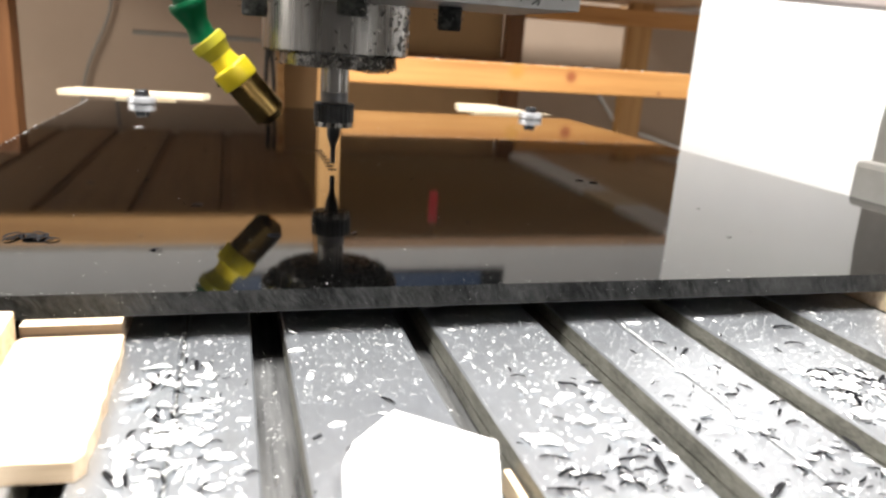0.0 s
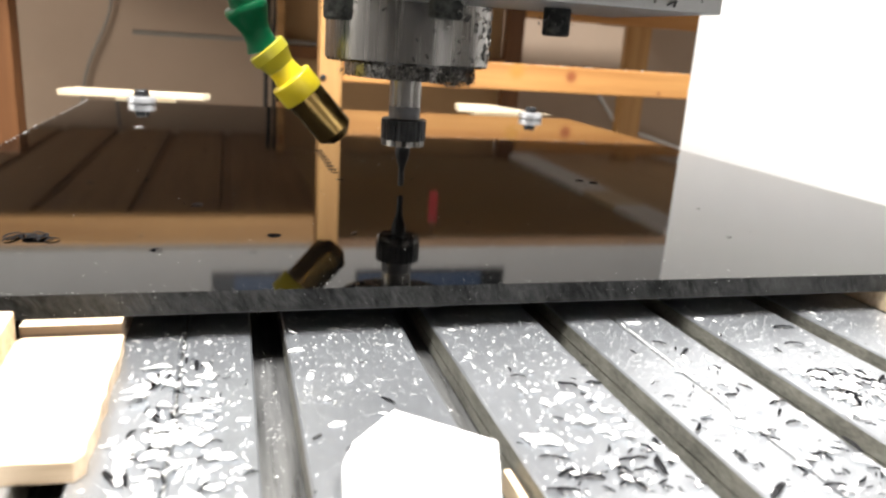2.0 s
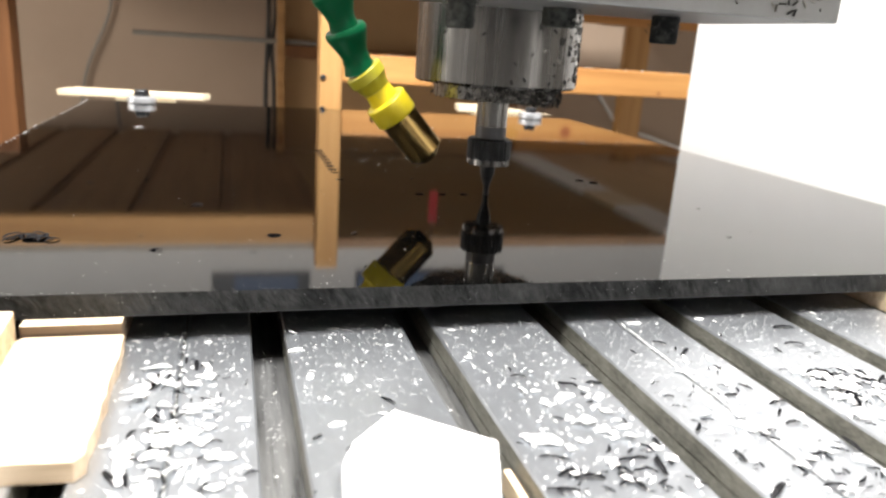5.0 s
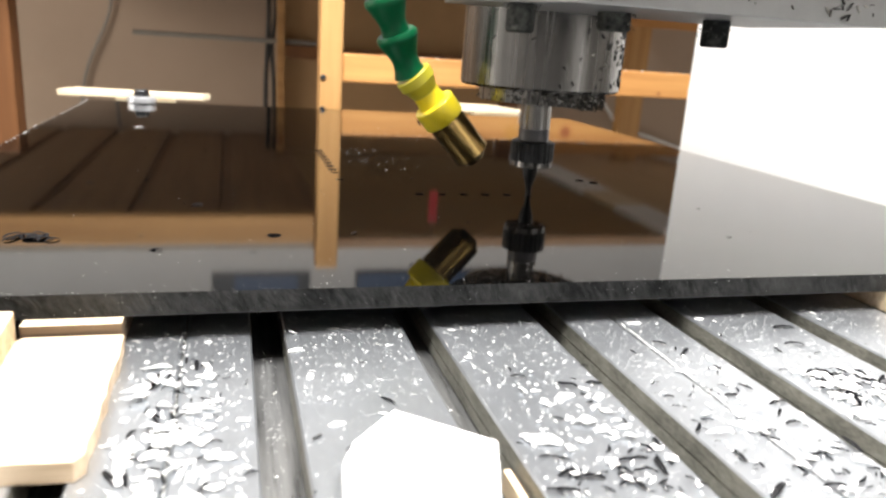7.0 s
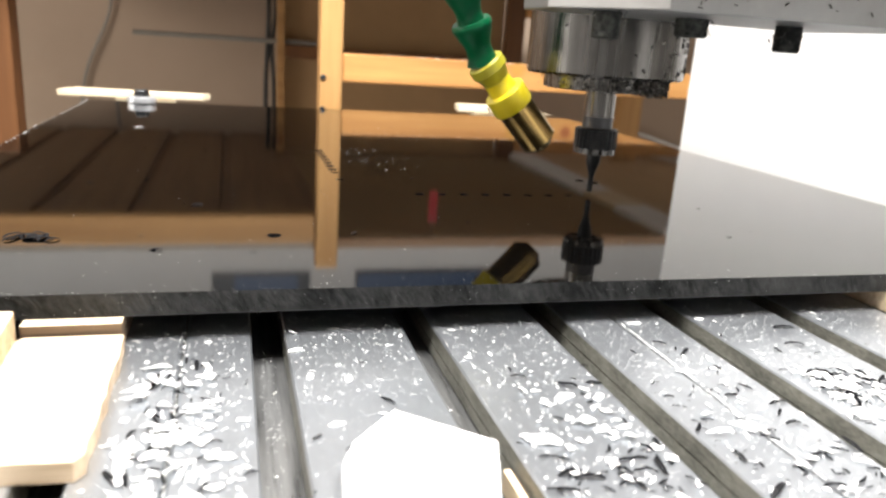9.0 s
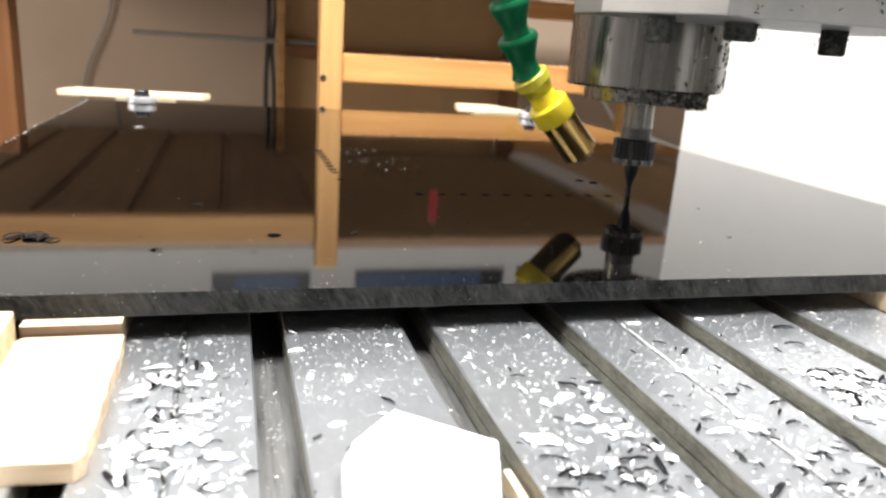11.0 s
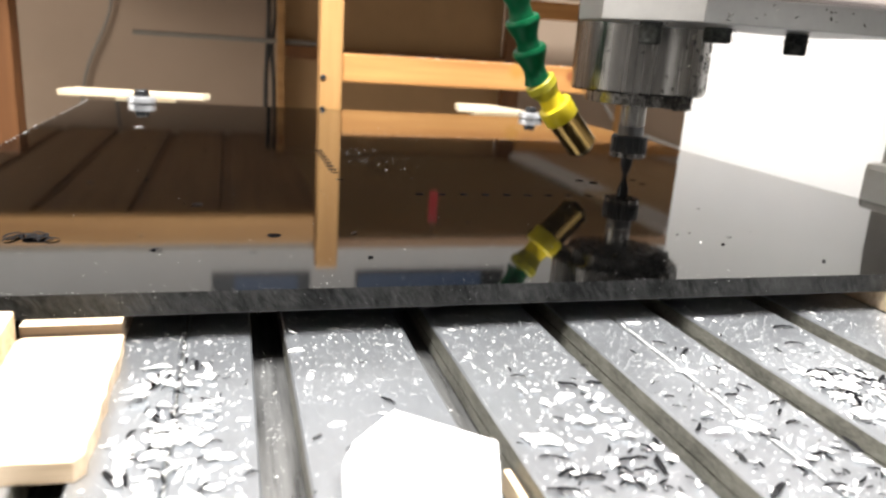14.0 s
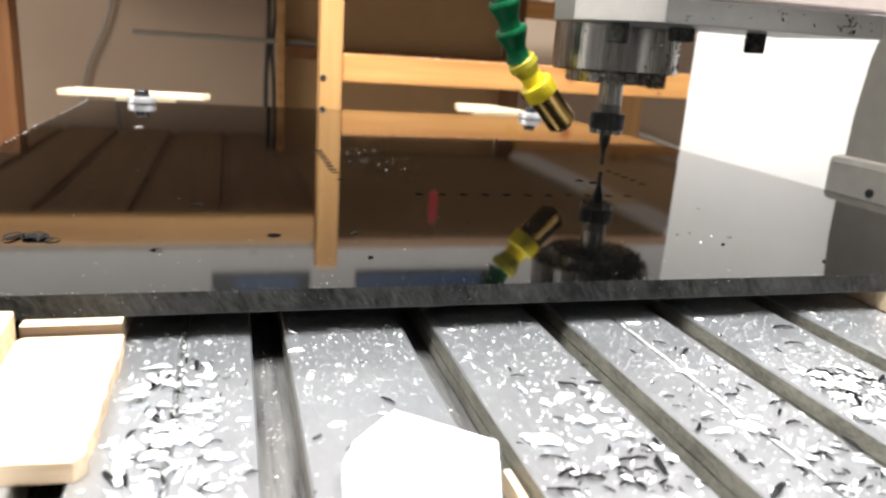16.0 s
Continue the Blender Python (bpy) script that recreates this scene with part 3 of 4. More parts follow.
def gantry():
    t = thing("gantry", "grey aluminium machine gantry standing on bearing blocks", "gantry")
    bm = prism([(-0.30, 0.020), (-0.0155, 0.020), (-0.016, 0.050), (-0.0195, 0.082), (-0.035, 0.14), (-0.046, 0.36), (-0.30, 0.36)], 0.3525, 0.368, 0.0008)
    bmesh.ops.transform(bm, matrix=Matrix(((0, 0, 1, 0), (1, 0, 0, 0), (0, 1, 0, 0), (0, 0, 0, 1))), verts=bm.verts)
    part("side_plate", bm, M_GANTRY, t)
    part("bearing_block", box(0.347, 0.3745, -0.31, -0.0095, -0.006, 0.0262, 0.004), M_GANTRY, t)
    part("rail_foot", box(0.352, 0.372, -0.30, -0.020, -0.030, -0.0065, 0.001), M_GANTRY, t)
    for y in (-0.045, -0.12):
        part("screw", lathe([(0.0026, 0.0), (0.0026, 0.0012)], 16, m=Matrix.Translation((0.3459, y, 0.009)) @ Matrix.Rotation(math.pi / 2, 4, "Y")), M_STEEL_DARK, t)
    part("beam", box(-0.25, 0.3522, -0.116, -0.1055, 0.0990, 0.135, 0.001), M_BEAM, t, "pinkish cream painted cross beam")
    return t


SPINDLE, HOSE, CARRIAGE, GANTRY = spindle(), hose(), carriage(), gantry()


def plugs():
    made = []
    for x, y in FIRST_ROW + DRILLED + LAST_ROW:
        bm = lathe([(HOLE_R - 0.00002, 0.0), (HOLE_R - 0.00002, 0.00579)], 12)
        ob = part("cut_plug", bm, M_SHEET)
        ob.location = (x, y, SHEET_TOP - 0.0058)
        made.append(tagged(ob, "small round plug of the black sheet", "plug", "plugs cut from the sheet"))
    return made


PLUGS = plugs()


# ---- chips ----
def flakes(name, label, seed, spots, mat, curl):
    """Loose chips: each spot is (count, x, y, spread x, spread y, height, least size, largest size)."""
    rnd = random.Random(seed)
    vs, fs = [], []
    for count, cx, cy, sx, sy, level, lo, hi in spots:
        for _ in range(count):
            z, arch = level, 0.28 if level < 0.01 or level > 0.05 else (0.12 if count > 3 else 0.02)
            x, y = cx + rnd.uniform(-1, 1) * sx, cy + rnd.uniform(-1, 1) * sy
            size = lo + (hi - lo) * rnd.random() ** 2.5
            if z < 0.004 and abs((x - 0.0081 + 0.0201) % 0.0402 - 0.0201) < 0.0046 + size * 0.3:
                if size > 0.002 or rnd.random() < 0.6:
                    continue
                x, z = 0.0081 + 0.0402 * round((x - 0.0081) / 0.0402) + rnd.uniform(-1, 1) * 0.0024, -0.0085
            turn, tilt = rnd.uniform(0, 6.283), rnd.gauss(0, 0.14) * (arch > 0.2)
            m = Matrix.Translation((x, y, z + 0.00012 + abs(tilt) * size * 0.4 * (arch > 0.2))) @ Matrix.Rotation(turn, 4, "Z") @ Matrix.Rotation(tilt, 4, "X")
            base = len(vs)
            if curl:
                n, wd, bend = 5, size * rnd.uniform(0.06, 0.13), rnd.uniform(-0.6, 0.6)
                up = [(size * (k / (n - 1) - 0.5), bend * size * 0.5 * (k / (n - 1) - 0.5) ** 2, arch * size * rnd.random() * (1 - (2 * k / (n - 1) - 1) ** 2) * 0.5) for k in range(n)]
                for k, (px, py, pz) in enumerate(up):
                    w = wd * (1 - 0.6 * abs(2 * k / (n - 1) - 1) ** 3)
                    for dy, dz in ((-w, 0), (w, 0), (w * 0.6, wd * 0.7), (-w * 0.6, wd * 0.7)):
                        vs.append(m @ Vector((px, py + dy, pz + dz)))
                for k in range(n - 1):
                    for q in range(4):
                        a, b = base + 4 * k + q, base + 4 * k + (q + 1) % 4
                        fs.append((a, b, b + 4, a + 4))
                fs += [(base + 3, base + 2, base + 1, base), tuple(base + 4 * (n - 1) + q for q in range(4))]
            else:
                n, thick, long = rnd.choice((6, 7, 8, 9)), max(0.00006, size * 0.03), rnd.uniform(0.16, 0.6)
                ring = [(size * 0.55 * rnd.uniform(0.3, 1.3) * math.cos(6.283 * k / n), size * 0.55 * long * rnd.uniform(0.2, 1.5) * math.sin(6.283 * k / n)) for k in range(n)]
                lift = [rnd.uniform(0, 0.2) * size for _ in range(n)]
                vs += [m @ Vector((px, py, l)) for (px, py), l in zip(ring, lift)] + [m @ Vector((px, py, l + thick)) for (px, py), l in zip(ring, lift)]
                fs += [tuple(base + n - 1 - k for k in range(n)), tuple(base + n + k for k in range(n))]
                fs += [(base + k, base + (k + 1) % n, base + n + (k + 1) % n, base + n + k) for k in range(n)]
    me = bpy.data.meshes.new(name)
    me.from_pydata([tuple(v) for v in vs], [], fs)
    me.materials.append(mat)
    return tagged(new(name, me), label, "chips", kind="stuff")


def chips():
    T = SHEET_TOP
    dust = [
        (4200, 0.09, 0.14, 0.12, 0.055, 0, 0.0002, 0.0007), (3400, 0.09, 0.166, 0.12, 0.022, 0, 0.0002, 0.0008), (260, 0.09, 0.14, 0.12, 0.05, 0, 0.0006, 0.0026), (500, 0.1088, 0.135, 0.0003, 0.045, 0.0, 0.0002, 0.0007),
        (300, -0.0118, 0.14, 0.0004, 0.05, -0.0012, 0.0003, 0.0009), (170, -0.0125, 0.130, 0.0095, 0.038, 0, 0.0006, 0.0055), (45, -0.013, 0.118, 0.010, 0.020, 0.0002, 0.003, 0.006), (160, 0.1086, 0.145, 0.0004, 0.035, 0.0, 0.0002, 0.0008),
        (25, 0.12, 0.108, 0.05, 0.012, 0.0002, 0.003, 0.0055)]
    torn = [
        (110, -0.004, 0.122, 0.010, 0.025, 0, 0.0006, 0.0034), (300, 0.155, 0.122, 0.045, 0.032, 0, 0.0005, 0.0038), (500, 0.12, 0.125, 0.06, 0.03, 0, 0.0003, 0.0014), (170, 0.11, 0.110, 0.05, 0.02, 0, 0.0005, 0.0038),
        (80, 0.062, 0.108, 0.022, 0.016, 0, 0.0005, 0.0034), (25, 0.025, 0.102, 0.012, 0.012, 0.0, 0.001, 0.004), (90, 0.148, 0.135, 0.011, 0.010, 0.0001, 0.001, 0.0055), (70, 0.152, 0.120, 0.014, 0.010, 0, 0.001, 0.006),
        (40, 0.075, 0.135, 0.012, 0.010, 0, 0.0008, 0.0040)]
    flakes("white_chips", "white plastic flakes and dust strewn over the table", 3, dust + torn, M_WHITE, False)
    flakes("black_chips", "curled black acrylic chips strewn over the table", 5, [
        (30, -0.0125, 0.135, 0.008, 0.034, 0.0003, 0.0012, 0.0036), (40, -0.0118, 0.135, 0.0007, 0.045, 0.0002, 0.001, 0.003), (20, 0.0, 0.16, 0.005, 0.02, 0, 0.0006, 0.002), (40, 0.152, 0.130, 0.020, 0.016, 0.0003, 0.001, 0.0038),
        (34, 0.066, 0.108, 0.016, 0.008, 0.0002, 0.0014, 0.0050), (14, 0.120, 0.105, 0.020, 0.010, 0.0002, 0.002, 0.007), (110, 0.12, 0.125, 0.06, 0.035, 0, 0.0008, 0.0038), (40, 0.08, 0.13, 0.06, 0.04, 0, 0.0006, 0.0028),
        (14, 0.125, 0.100, 0.02, 0.008, 0, 0.001, 0.004), (55, 0.150, 0.134, 0.010, 0.008, 0.0003, 0.0014, 0.0052), (60, 0.10, 0.125, 0.03, 0.025, 0, 0.0012, 0.0046), (8, 0.02, 0.105, 0.012, 0.008, 0.004, 0.0006, 0.002)], M_BLACK, True)
    flakes("black_chips_on_sheet", "small black acrylic chips lying on the glossy sheet", 7, [
        (7, -0.0125, 0.278, 0.0022, 0.003, T, 0.001, 0.0028), (3, -0.0214, 0.2193, 0.0016, 0.001, T, 0.001, 0.0025),
        (1, -0.0317, 0.4609, 0.001, 0.001, T, 0.003, 0.0032), (1, -0.0177, 0.6227, 0, 0, T, 0.003, 0.0035), (1, 0.1108, 0.2614, 0, 0, T, 0.0007, 0.0008),
        (40, 0.08, 0.40, 0.13, 0.17, T, 0.0005, 0.0016)], M_BLACK, True)
    flakes("black_chips_on_rail", "dark chips lying along the pine rail", 13, [(420, 0.34, 0.834, 0.22, 0.008, 0.0563, 0.0012, 0.0065)], M_BLACK, True)
    flakes("white_chips_on_rail", "white flakes lying along the pine rail", 17, [(140, 0.36, 0.830, 0.2, 0.004, 0.0563, 0.0012, 0.005)], M_WHITE, False)
    flakes("dust_on_sheet", "fine white dust specks on the glossy black sheet", 11, [
        (12, 0.075, 0.37, 0.02, 0.045, T, 0.0003, 0.0007), (60, 0.08, 0.38, 0.16, 0.18, T, 0.0002, 0.0007), (40, 0.06, 0.21, 0.1, 0.025, T, 0.0002, 0.0005),
        (150, 0.1, 0.1828, 0.19, 0.0005, T, 0.0001, 0.0003), (60, 0.1, 0.186, 0.19, 0.003, T, 0.0001, 0.0004), (110, -0.1092, 0.52, 0.0006, 0.13, T, 0.0004, 0.0015), (2, -0.055, 0.49, 0.002, 0.004, T, 0.002, 0.003), (2, -0.075, 0.625, 0.003, 0.002, T, 0.003, 0.004)], M_WHITE, False)


chips()


def curl_mesh(name, seed, mat):
    """One curled chip of unit length: a thick trough with ragged ends."""
    rnd = random.Random(seed)
    bm, n, wide, bend = bmesh.new(), 7, rnd.uniform(0.075, 0.115), rnd.uniform(-0.22, 0.22)
    lift, loops = rnd.uniform(0.03, 0.10), []
    for k in range(n):
        u = k / (n - 1) - 0.5
        w = wide * (0.55 + 0.45 * math.cos(u * 2.6)) * rnd.uniform(0.85, 1.15)
        z = lift * (1 - 4 * u * u) + rnd.uniform(0, 0.02)
        y = bend * (u * u - 0.1)
        ring = [(-1.0, 0.30), (-0.5, 0.06), (0.5, 0.06), (1.0, 0.30), (0.85, 0.55), (0.4, 0.50), (-0.4, 0.50), (-0.85, 0.55)]
        loops.append([bm.verts.new((u + rnd.uniform(-0.02, 0.02), y + a * w, z + b * w)) for a, b in ring])
    for a, b in zip(loops, loops[1:]):
        for q in range(8):
            bm.faces.new((a[q], a[(q + 1) % 8], b[(q + 1) % 8], b[q]))
    bm.faces.new(loops[0])
    bm.faces.new(loops[-1])
    bmesh.ops.recalc_face_normals(bm, faces=bm.faces)
    me = bpy.data.meshes.new(name)
    bm.to_mesh(me)
    bm.free()
    me.materials.append(mat)
    return me


def flake_mesh(name, seed, mat):
    """One torn flake of unit length, slightly cupped."""
    rnd = random.Random(seed)
    bm, n = bmesh.new(), 11
    ring = [(0.5 * rnd.uniform(0.7, 1.1) * math.cos(math.tau * k / n), 0.24 * rnd.uniform(0.55, 1.2) * math.sin(math.tau * k / n), rnd.uniform(0, 0.05)) for k in range(n)]
    low, high = [bm.verts.new(p) for p in ring], [bm.verts.new((x, y, z + 0.035)) for x, y, z in ring]
    mid_low, mid_high = bm.verts.new((0, 0, 0.0)), bm.verts.new((0, 0, 0.045))
    for k in range(n):
        j = (k + 1) % n
        bm.faces.new((low[k], low[j], high[j], high[k]))
        bm.faces.new((high[k], high[j], mid_high))
        bm.faces.new((low[j], low[k], mid_low))
    bmesh.ops.recalc_face_normals(bm, faces=bm.faces)
    me = bpy.data.meshes.new(name)
    bm.to_mesh(me)
    bm.free()
    me.materials.append(mat)
    return me


BLACK_NEAR = [(-0.0164, 0.1587, 0.0073, 78), (-0.0083, 0.1662, 0.0054, 92), (-0.0143, 0.1312, 0.0045, 55), (-0.015, 0.1265, 0.0028, 40), (-0.0207, 0.1217, 0.0054, -59), (-0.0183, 0.1213, 0.0056, -81), (-0.0054, 0.1159, 0.0035, 60), (0.0027, 0.1195, 0.0027, 18), (-0.0035, 0.1315, 0.0027, -18), (-0.0108, 0.1378, 0.0047, -72), (-0.0141, 0.1379, 0.0029, 34), (-0.0154, 0.1392, 0.0028, 51), (-0.0053, 0.1258, 0.0028, 10), (-0.0087, 0.1491, 0.0017, 88), (-0.0121, 0.1426, 0.0041, -79), (0.0322, 0.143, 0.004, -54), (0.0155, 0.13, 0.0025, 41), (0.0298, 0.163, 0.0019, -7), (-0.0142, 0.1174, 0.0026, 90), (-0.0139, 0.161, 0.0029, 80), (-0.0107, 0.169, 0.0034, 89), (-0.0198, 0.153, 0.0022, 38), (-0.019, 0.1365, 0.0031, 64)]
BLACK_FAR = [(0.0653, 0.1505, 0.0038, -19), (0.1125, 0.1656, 0.0039, -34), (0.1164, 0.159, 0.0058, 43), (0.0781, 0.1314, 0.0026, -41), (0.097, 0.1357, 0.0028, -8), (0.0959, 0.1312, 0.0019, -8), (0.0828, 0.117, 0.0044, -96), (0.0761, 0.1126, 0.0038, -9), (0.0787, 0.1091, 0.0058, -99), (0.0599, 0.1099, 0.0051, 13), (0.0631, 0.1077, 0.0058, -10), (0.0706, 0.1053, 0.0066, -66), (0.0972, 0.1097, 0.0047, -96), (0.1219, 0.1291, 0.0049, 8), (0.1184, 0.12, 0.0039, 0), (0.1524, 0.1597, 0.0056, -20), (0.1586, 0.1719, 0.0067, -6), (0.1147, 0.1075, 0.0055, -1), (0.0966, 0.0979, 0.0065, 33), (0.0843, 0.1541, 0.0022, -7), (0.1365, 0.145, 0.0025, -7), (0.1376, 0.1205, 0.0029, -46), (0.1246, 0.1097, 0.0066, -99), (0.1091, 0.0974, 0.0045, -10)]
WHITE_LARGE = [(-0.0061, 0.1796, 0.0022, -7), (0.0257, 0.1852, 0.0033, -6), (0.0145, 0.1719, 0.0048, 13), (0.0166, 0.1569, 0.0036, 80), (0.0253, 0.1546, 0.0044, 77), (0.02, 0.1342, 0.0039, 1), (-0.0073, 0.1457, 0.0055, -8), (0.0016, 0.1389, 0.0032, -9), (0.113, 0.1798, 0.0049, -6), (0.1357, 0.1811, 0.0033, -6), (0.0722, 0.1387, 0.0061, 10), (0.0596, 0.122, 0.009, -29), (0.0737, 0.1239, 0.0049, 21), (0.0793, 0.1243, 0.004, 20), (0.1067, 0.1205, 0.0072, -19), (0.1081, 0.1186, 0.0047, -9), (0.1093, 0.1472, 0.0056, -19), (0.1454, 0.1328, 0.0096, 18), (-0.0089, 0.1349, 0.0072, 12), (-0.0192, 0.1556, 0.0068, 28), (-0.0188, 0.1284, 0.0097, 72), (-0.0021, 0.1257, 0.0052, -18), (0.0801, 0.1376, 0.0048, 50)]
SHEET_CHIPS = [(-0.0121, 0.2782, 0.0043, 1), (-0.0211, 0.2193, 0.0037, -2), (-0.0269, 0.2357, 0.0016, -1), (-0.0541, 0.3166, 0.0033, 4), (-0.0498, 0.2551, 0.0012, 0), (0.0388, 0.2364, 0.0045, 49), (0.0058, 0.2164, 0.0022, -2), (0.0813, 0.3356, 0.0022, 5), (0.1448, 0.3711, 0.0027, 6), (-0.0227, 0.3224, 0.0013, 4), (0.1966, 0.2755, 0.0023, 1), (0.1783, 0.2287, 0.0024, -1)]


def larger_chips():
    """The chips large enough to be picked up one by one: x, y, length, turn in degrees."""
    curls = [curl_mesh("black_chip", 60 + k, M_CHIP) for k in range(5)]
    torn = [flake_mesh("white_flake", 80 + k, M_WHITE) for k in range(5)]

    def lay(kind, meshes, spots, level, grow, text, group):
        for k, (x, y, length, turn) in enumerate(spots):
            ob = new(kind, meshes[k % len(meshes)])
            ob.matrix_world = pose(x, y, level, 0, 0, turn) @ Matrix.Scale(length * grow, 4)
            tagged(ob, text, "chip", group)
    lay("black_chip", curls, BLACK_NEAR + BLACK_FAR, 0.0001, 1.0, "curled shiny black acrylic chip lying on the table", "black chips on the table")
    lay("black_chip", curls, SHEET_CHIPS, SHEET_TOP + 0.0001, 0.9, "small curled black chip lying on the glossy sheet", "black chips on the sheet")
    rnd = random.Random(97)
    heap = [(rnd.gauss(-0.0575, 0.0032), rnd.gauss(0.2345, 0.0022), rnd.uniform(0.0036, 0.0068), rnd.uniform(0, 180)) for _ in range(18)]
    lay("black_chip", curls, heap, SHEET_TOP + 0.0001, 1.0, "thin black chip in a small heap on the glossy sheet", "heap of chips on the sheet")
    lay("black_chip", curls, [(-0.0514, 0.1438, 0.0028, 10)], 0.0043, 1.0, "small black chip lying on the wooden offcut", "chips on the offcut")
    lay("white_flake", torn, WHITE_LARGE, 0.0001, 1.0, "torn white plastic flake lying on the table", "white flakes on the table")


larger_chips()


def edge_dust():
    rnd = random.Random(41)
    vs, fs = [], []
    for _ in range(380):
        x, z, r = rnd.uniform(-0.10, 0.30), SHEET_LOW + rnd.random() ** 0.6 * 0.0058, rnd.uniform(0.00004, 0.00016)
        n = len(vs)
        vs += [(x - r, SHEET_Y[0] + 0.0001, z - r), (x + r, SHEET_Y[0] + 0.0001, z - r), (x, SHEET_Y[0] + 0.0001, z + r), (x, SHEET_Y[0] - r, z)]
        fs += [(n, n + 1, n + 3), (n + 1, n + 2, n + 3), (n + 2, n, n + 3)]
    me = bpy.data.meshes.new("edge_dust")
    me.from_pydata(vs, [], fs)
    me.materials.append(M_WHITE)
    tagged(new("edge_dust", me), "white dust specks on the sawn sheet edge", "dust", kind="stuff")


edge_dust()


def loose_chips():
    """Chips that cling to the spindle until they drop on the sheet: when, where to, size, and the material."""
    rnd = random.Random(51)
    plan = [(4.25 + 0.09 * k, rnd.gauss(0.073, 0.008), rnd.uniform(0.345, 0.425), rnd.uniform(0.00025, 0.0006), M_WHITE) for k in range(22)]
    plan += [(10.4, 0.1612, 0.2214, 0.0019, M_WHITE), (12.9, 0.1655, 0.2350, 0.0012, M_BLACK), (12.95, 0.1688, 0.2189, 0.0020, M_BLACK), (13.4, 0.1590, 0.2330, 0.0012, M_BLACK),
             (13.55, 0.1928, 0.1969, 0.0024, M_BLACK), (10.9, 0.0397, 0.2090, 0.0020, M_BLACK), (14.7, 0.1715, 0.2300, 0.0012, M_WHITE)]
    made = []
    for t, x, y, size, mat in plan:
        n = 6
        ring = [(size * 0.5 * rnd.uniform(0.5, 1.1) * math.cos(math.tau * k / n), size * 0.3 * rnd.uniform(0.5, 1.1) * math.sin(math.tau * k / n)) for k in range(n)]
        ob = part("loose_chip", prism(ring, 0.0, size * (0.5 if size < 0.0012 else 0.2)), mat)
        word = "white" if mat is M_WHITE else "black"
        made.append((t, x, y, rnd.uniform(0, 80), tagged(ob, f"small {word} plastic chip thrown off by the cutter", "chip", "loose chips")))
    return made


LOOSE = loose_chips()


def stuck_swarf():
    """Chips that cling to the spindle's end and its right flank."""
    rnd = random.Random(21)
    bm = bmesh.new()
    spots = [(math.radians(rnd.gauss(-38, 17)), rnd.uniform(0.03, 0.07), 0.0336, rnd.uniform(0.0006, 0.0026)) for _ in range(130)]
    spots += [(math.radians(rnd.uniform(-150, -20)), rnd.uniform(0.030, 0.07), 0.0336, rnd.uniform(0.0006, 0.0022)) for _ in range(16)]
    for a, z, r, size in spots:
        m = Matrix.Translation((r * math.cos(a), r * math.sin(a), z)) @ Matrix.Rotation(a, 4, "Z") @ Matrix.Rotation(rnd.uniform(0, 3.14), 4, "X")
        box(-0.0002, 0.0003, -size * 0.5, size * 0.5, -size * 0.2, size * 0.2, m=m, bm=bm)
    for _ in range(2600):
        a = math.radians(rnd.gauss(-62, 50))
        r, size = rnd.uniform(0.021, 0.0285), rnd.uniform(0.0003, 0.0013)
        z = 0.0275 - rnd.random() * (0.0055 + 0.0018 * math.exp(-((math.degrees(a) + 50) / 25) ** 2))
        m = Matrix.Translation((r * math.cos(a), r * math.sin(a), z)) @ Euler((rnd.uniform(0, 3), rnd.uniform(0, 3), rnd.uniform(0, 3))).to_matrix().to_4x4()
        box(-size * 0.5, size * 0.5, -size * 0.22, size * 0.22, -size * 0.1, size * 0.1, m=m, bm=bm)
    cl = bmesh.new()
    for k in range(34):
        x, z = rnd.uniform(-0.03, 0.07) if k < 20 else rnd.gauss(0.055, 0.004), PLATE_LOW + rnd.uniform(0.0, 0.009)
        m = Matrix.Translation((x, -0.0975 - 0.073 * (x + 0.031), z)) @ Euler((0, rnd.uniform(0, 3.1), 0)).to_matrix().to_4x4()
        size = rnd.uniform(0.0002, 0.0008) if k < 20 else rnd.uniform(0.0005, 0.0013)
        box(-size, size, -0.0002, 0.0003, -size * 0.2, size * 0.2, m=m, bm=cl)
    for _ in range(170):
        bx, by = rnd.choice(((-0.0015, -0.066), (-0.0015, -0.066), (-0.0385, -0.072), (0.035, -0.069)))
        a, r = rnd.uniform(0, 6.283), rnd.uniform(0.0042, 0.0065)
        m = Matrix.Translation((bx + r * math.cos(a), by + r * math.sin(a), PLATE_LOW - rnd.random() ** 2 * 0.006)) @ Euler((rnd.uniform(0, 3), rnd.uniform(0, 3), 0)).to_matrix().to_4x4()
        size = rnd.uniform(0.0002, 0.0006)
        box(-size, size, -size * 0.3, size * 0.3, -size * 0.2, size * 0.2, m=m, bm=cl)
    part("swarf_clump", cl, M_SWARF, CARRIAGE, "black chips clinging to the plate")["kind"] = "stuff"
    ob = part("swarf_clump", bm, M_SWARF, SPINDLE, "black chips clinging to the spindle end")
    ob["kind"] = "stuff"


stuck_swarf()


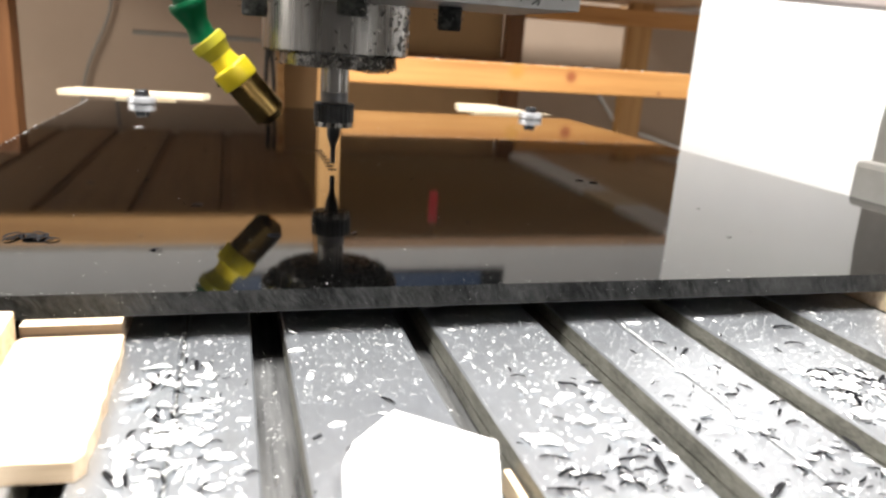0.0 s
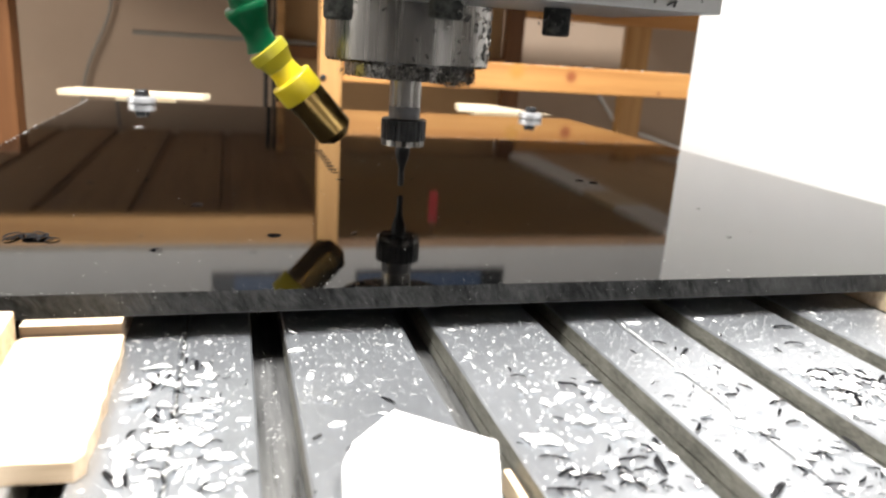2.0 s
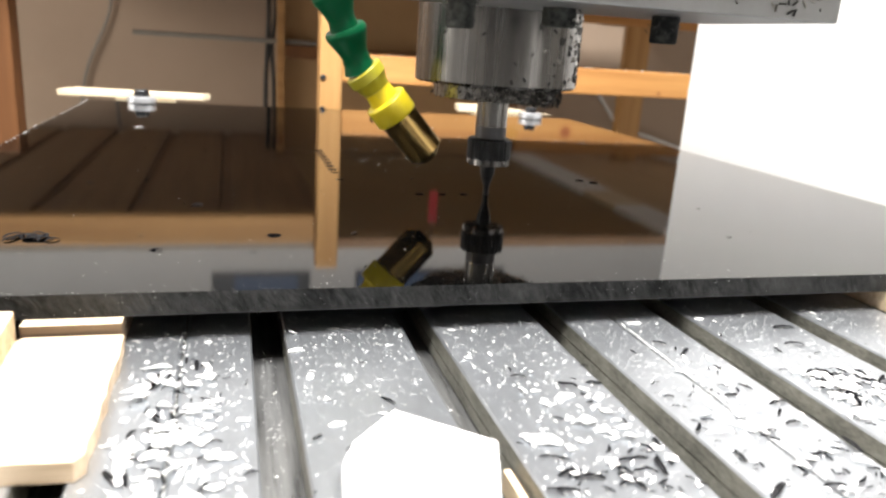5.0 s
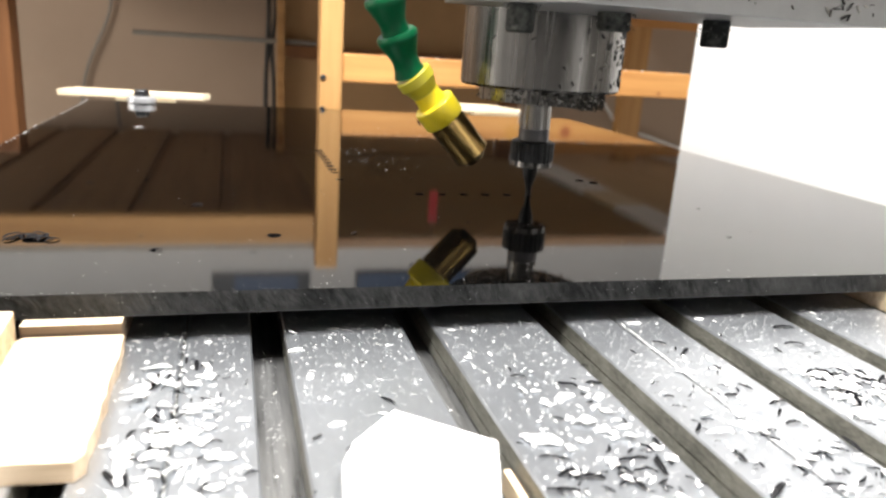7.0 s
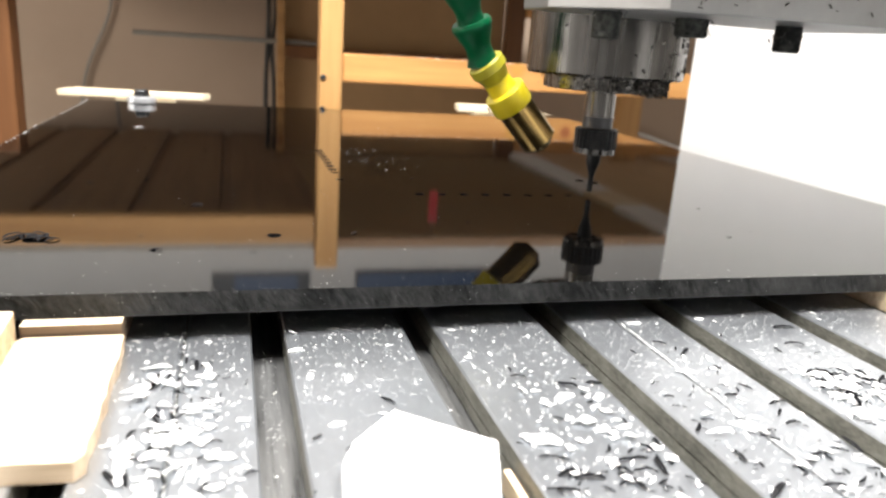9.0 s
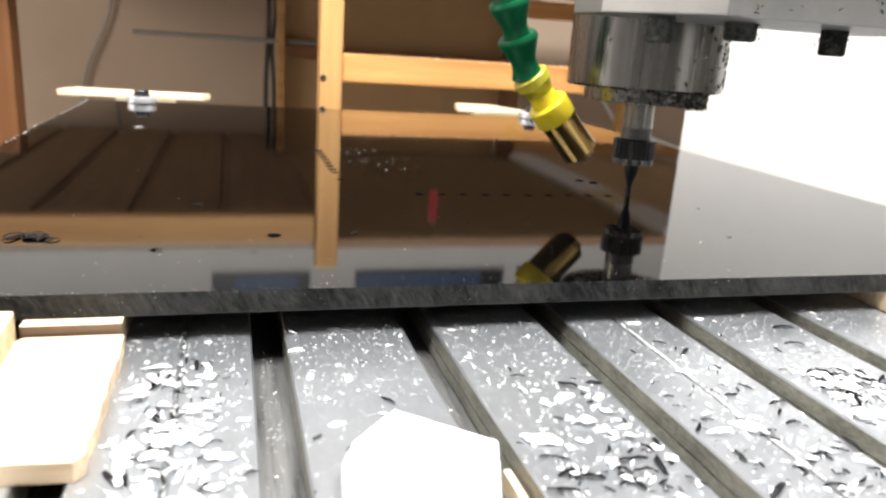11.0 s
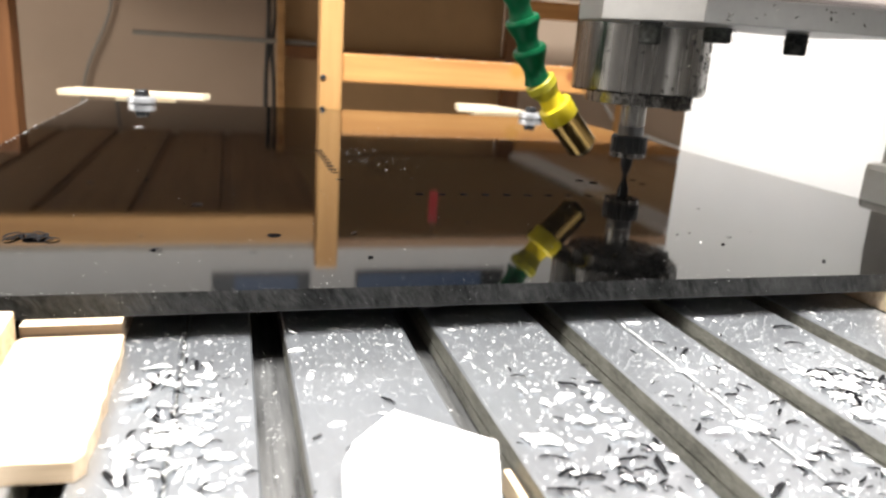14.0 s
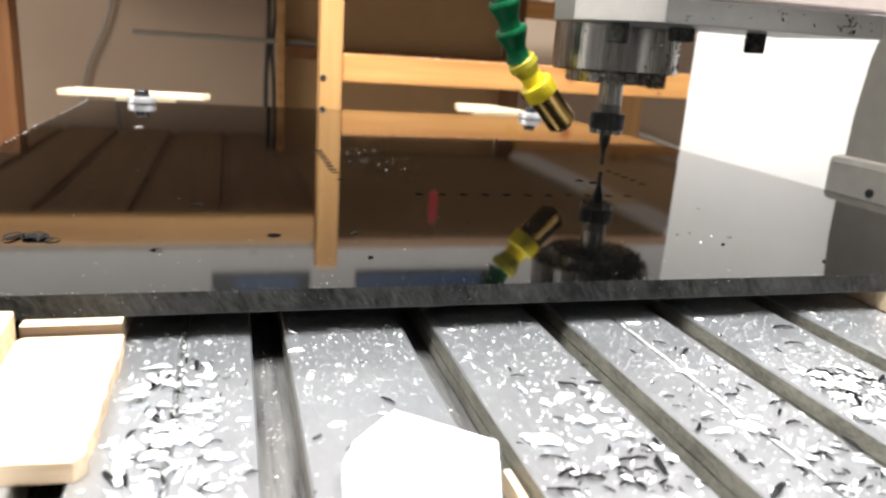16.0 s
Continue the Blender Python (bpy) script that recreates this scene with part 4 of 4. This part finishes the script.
# ---- what moves ----
HIGH, LOW = 0.076 - 0.0373, 0.076 - 0.0462
CUTS = [(0.70, 0.0469, 0.349), (1.62, 0.0469, 0.3315)] + [(2.64 + 0.868 * k, ROW_X[k], ROW_Y) for k in range(11)] + \
       [(12.32, 0.2012, 0.3315), (13.17, 0.2012, 0.3415), (14.03, 0.2012, 0.350), (14.89, 0.2012, 0.3585), (15.74, 0.2012, 0.3675)]


def motions():
    rows = [(0.0, 0.0469, 0.357, HIGH + 0.001), (0.1, 0.0469, 0.3495, HIGH - 0.0005)]
    for k, (t, x, y) in enumerate(CUTS):
        if k:
            tp, xp, yp = CUTS[k - 1]
            far = math.hypot(x - xp, y - yp) > 0.02
            rows += [(tp + 0.08, xp, yp, HIGH), (tp + (0.5 if far else 0.22 if t < 12 else 0.28), x, y, HIGH)]
        rows.append((t, x, y, LOW))
    rows += [(15.83, 0.2012, 0.3675, HIGH), (15.97, 0.2012, 0.377, HIGH), (16.0, 0.2012, 0.377, HIGH)]
    walk(SPINDLE, [(t, pose(x, y, z)) for t, x, y, z in rows])
    walk(HOSE, [(t, pose(x, y, z)) for t, x, y, z in rows])
    walk(CARRIAGE, [(t, pose(x, y, 0)) for t, x, y, z in rows])
    walk(GANTRY, [(t, pose(0, y, 0)) for t, x, y, z in rows])
    for k, (t0, lx, ly, turn, ob) in enumerate(LOOSE):
        a = radians(-75 + 40 * (k % 7) / 7)
        ox, oy, oz = 0.0235 * math.cos(a), 0.0235 * math.sin(a), 0.023
        ride = [(t, pose(x + ox, y + oy, z + oz, 0, 0, turn)) for t, x, y, z in rows if t < t0 - 0.02]
        walk(ob, ride + [(t0 + 0.25, pose(lx, ly, SHEET_TOP, 0, 0, turn)), (16.0, pose(lx, ly, SHEET_TOP, 0, 0, turn))])
    for ob, (t, x, y) in zip(PLUGS, CUTS):
        z = SHEET_TOP - 0.0058
        walk(ob, [(0.0, pose(x, y, z)), (t - 0.5, pose(x, y, z)), (t, pose(x, y, 0.0005)), (16.0, pose(x, y, 0.0005))] if t > 0.5 else [(0, pose(x, y, 0.0005)), (16, pose(x, y, 0.0005))])


motions()
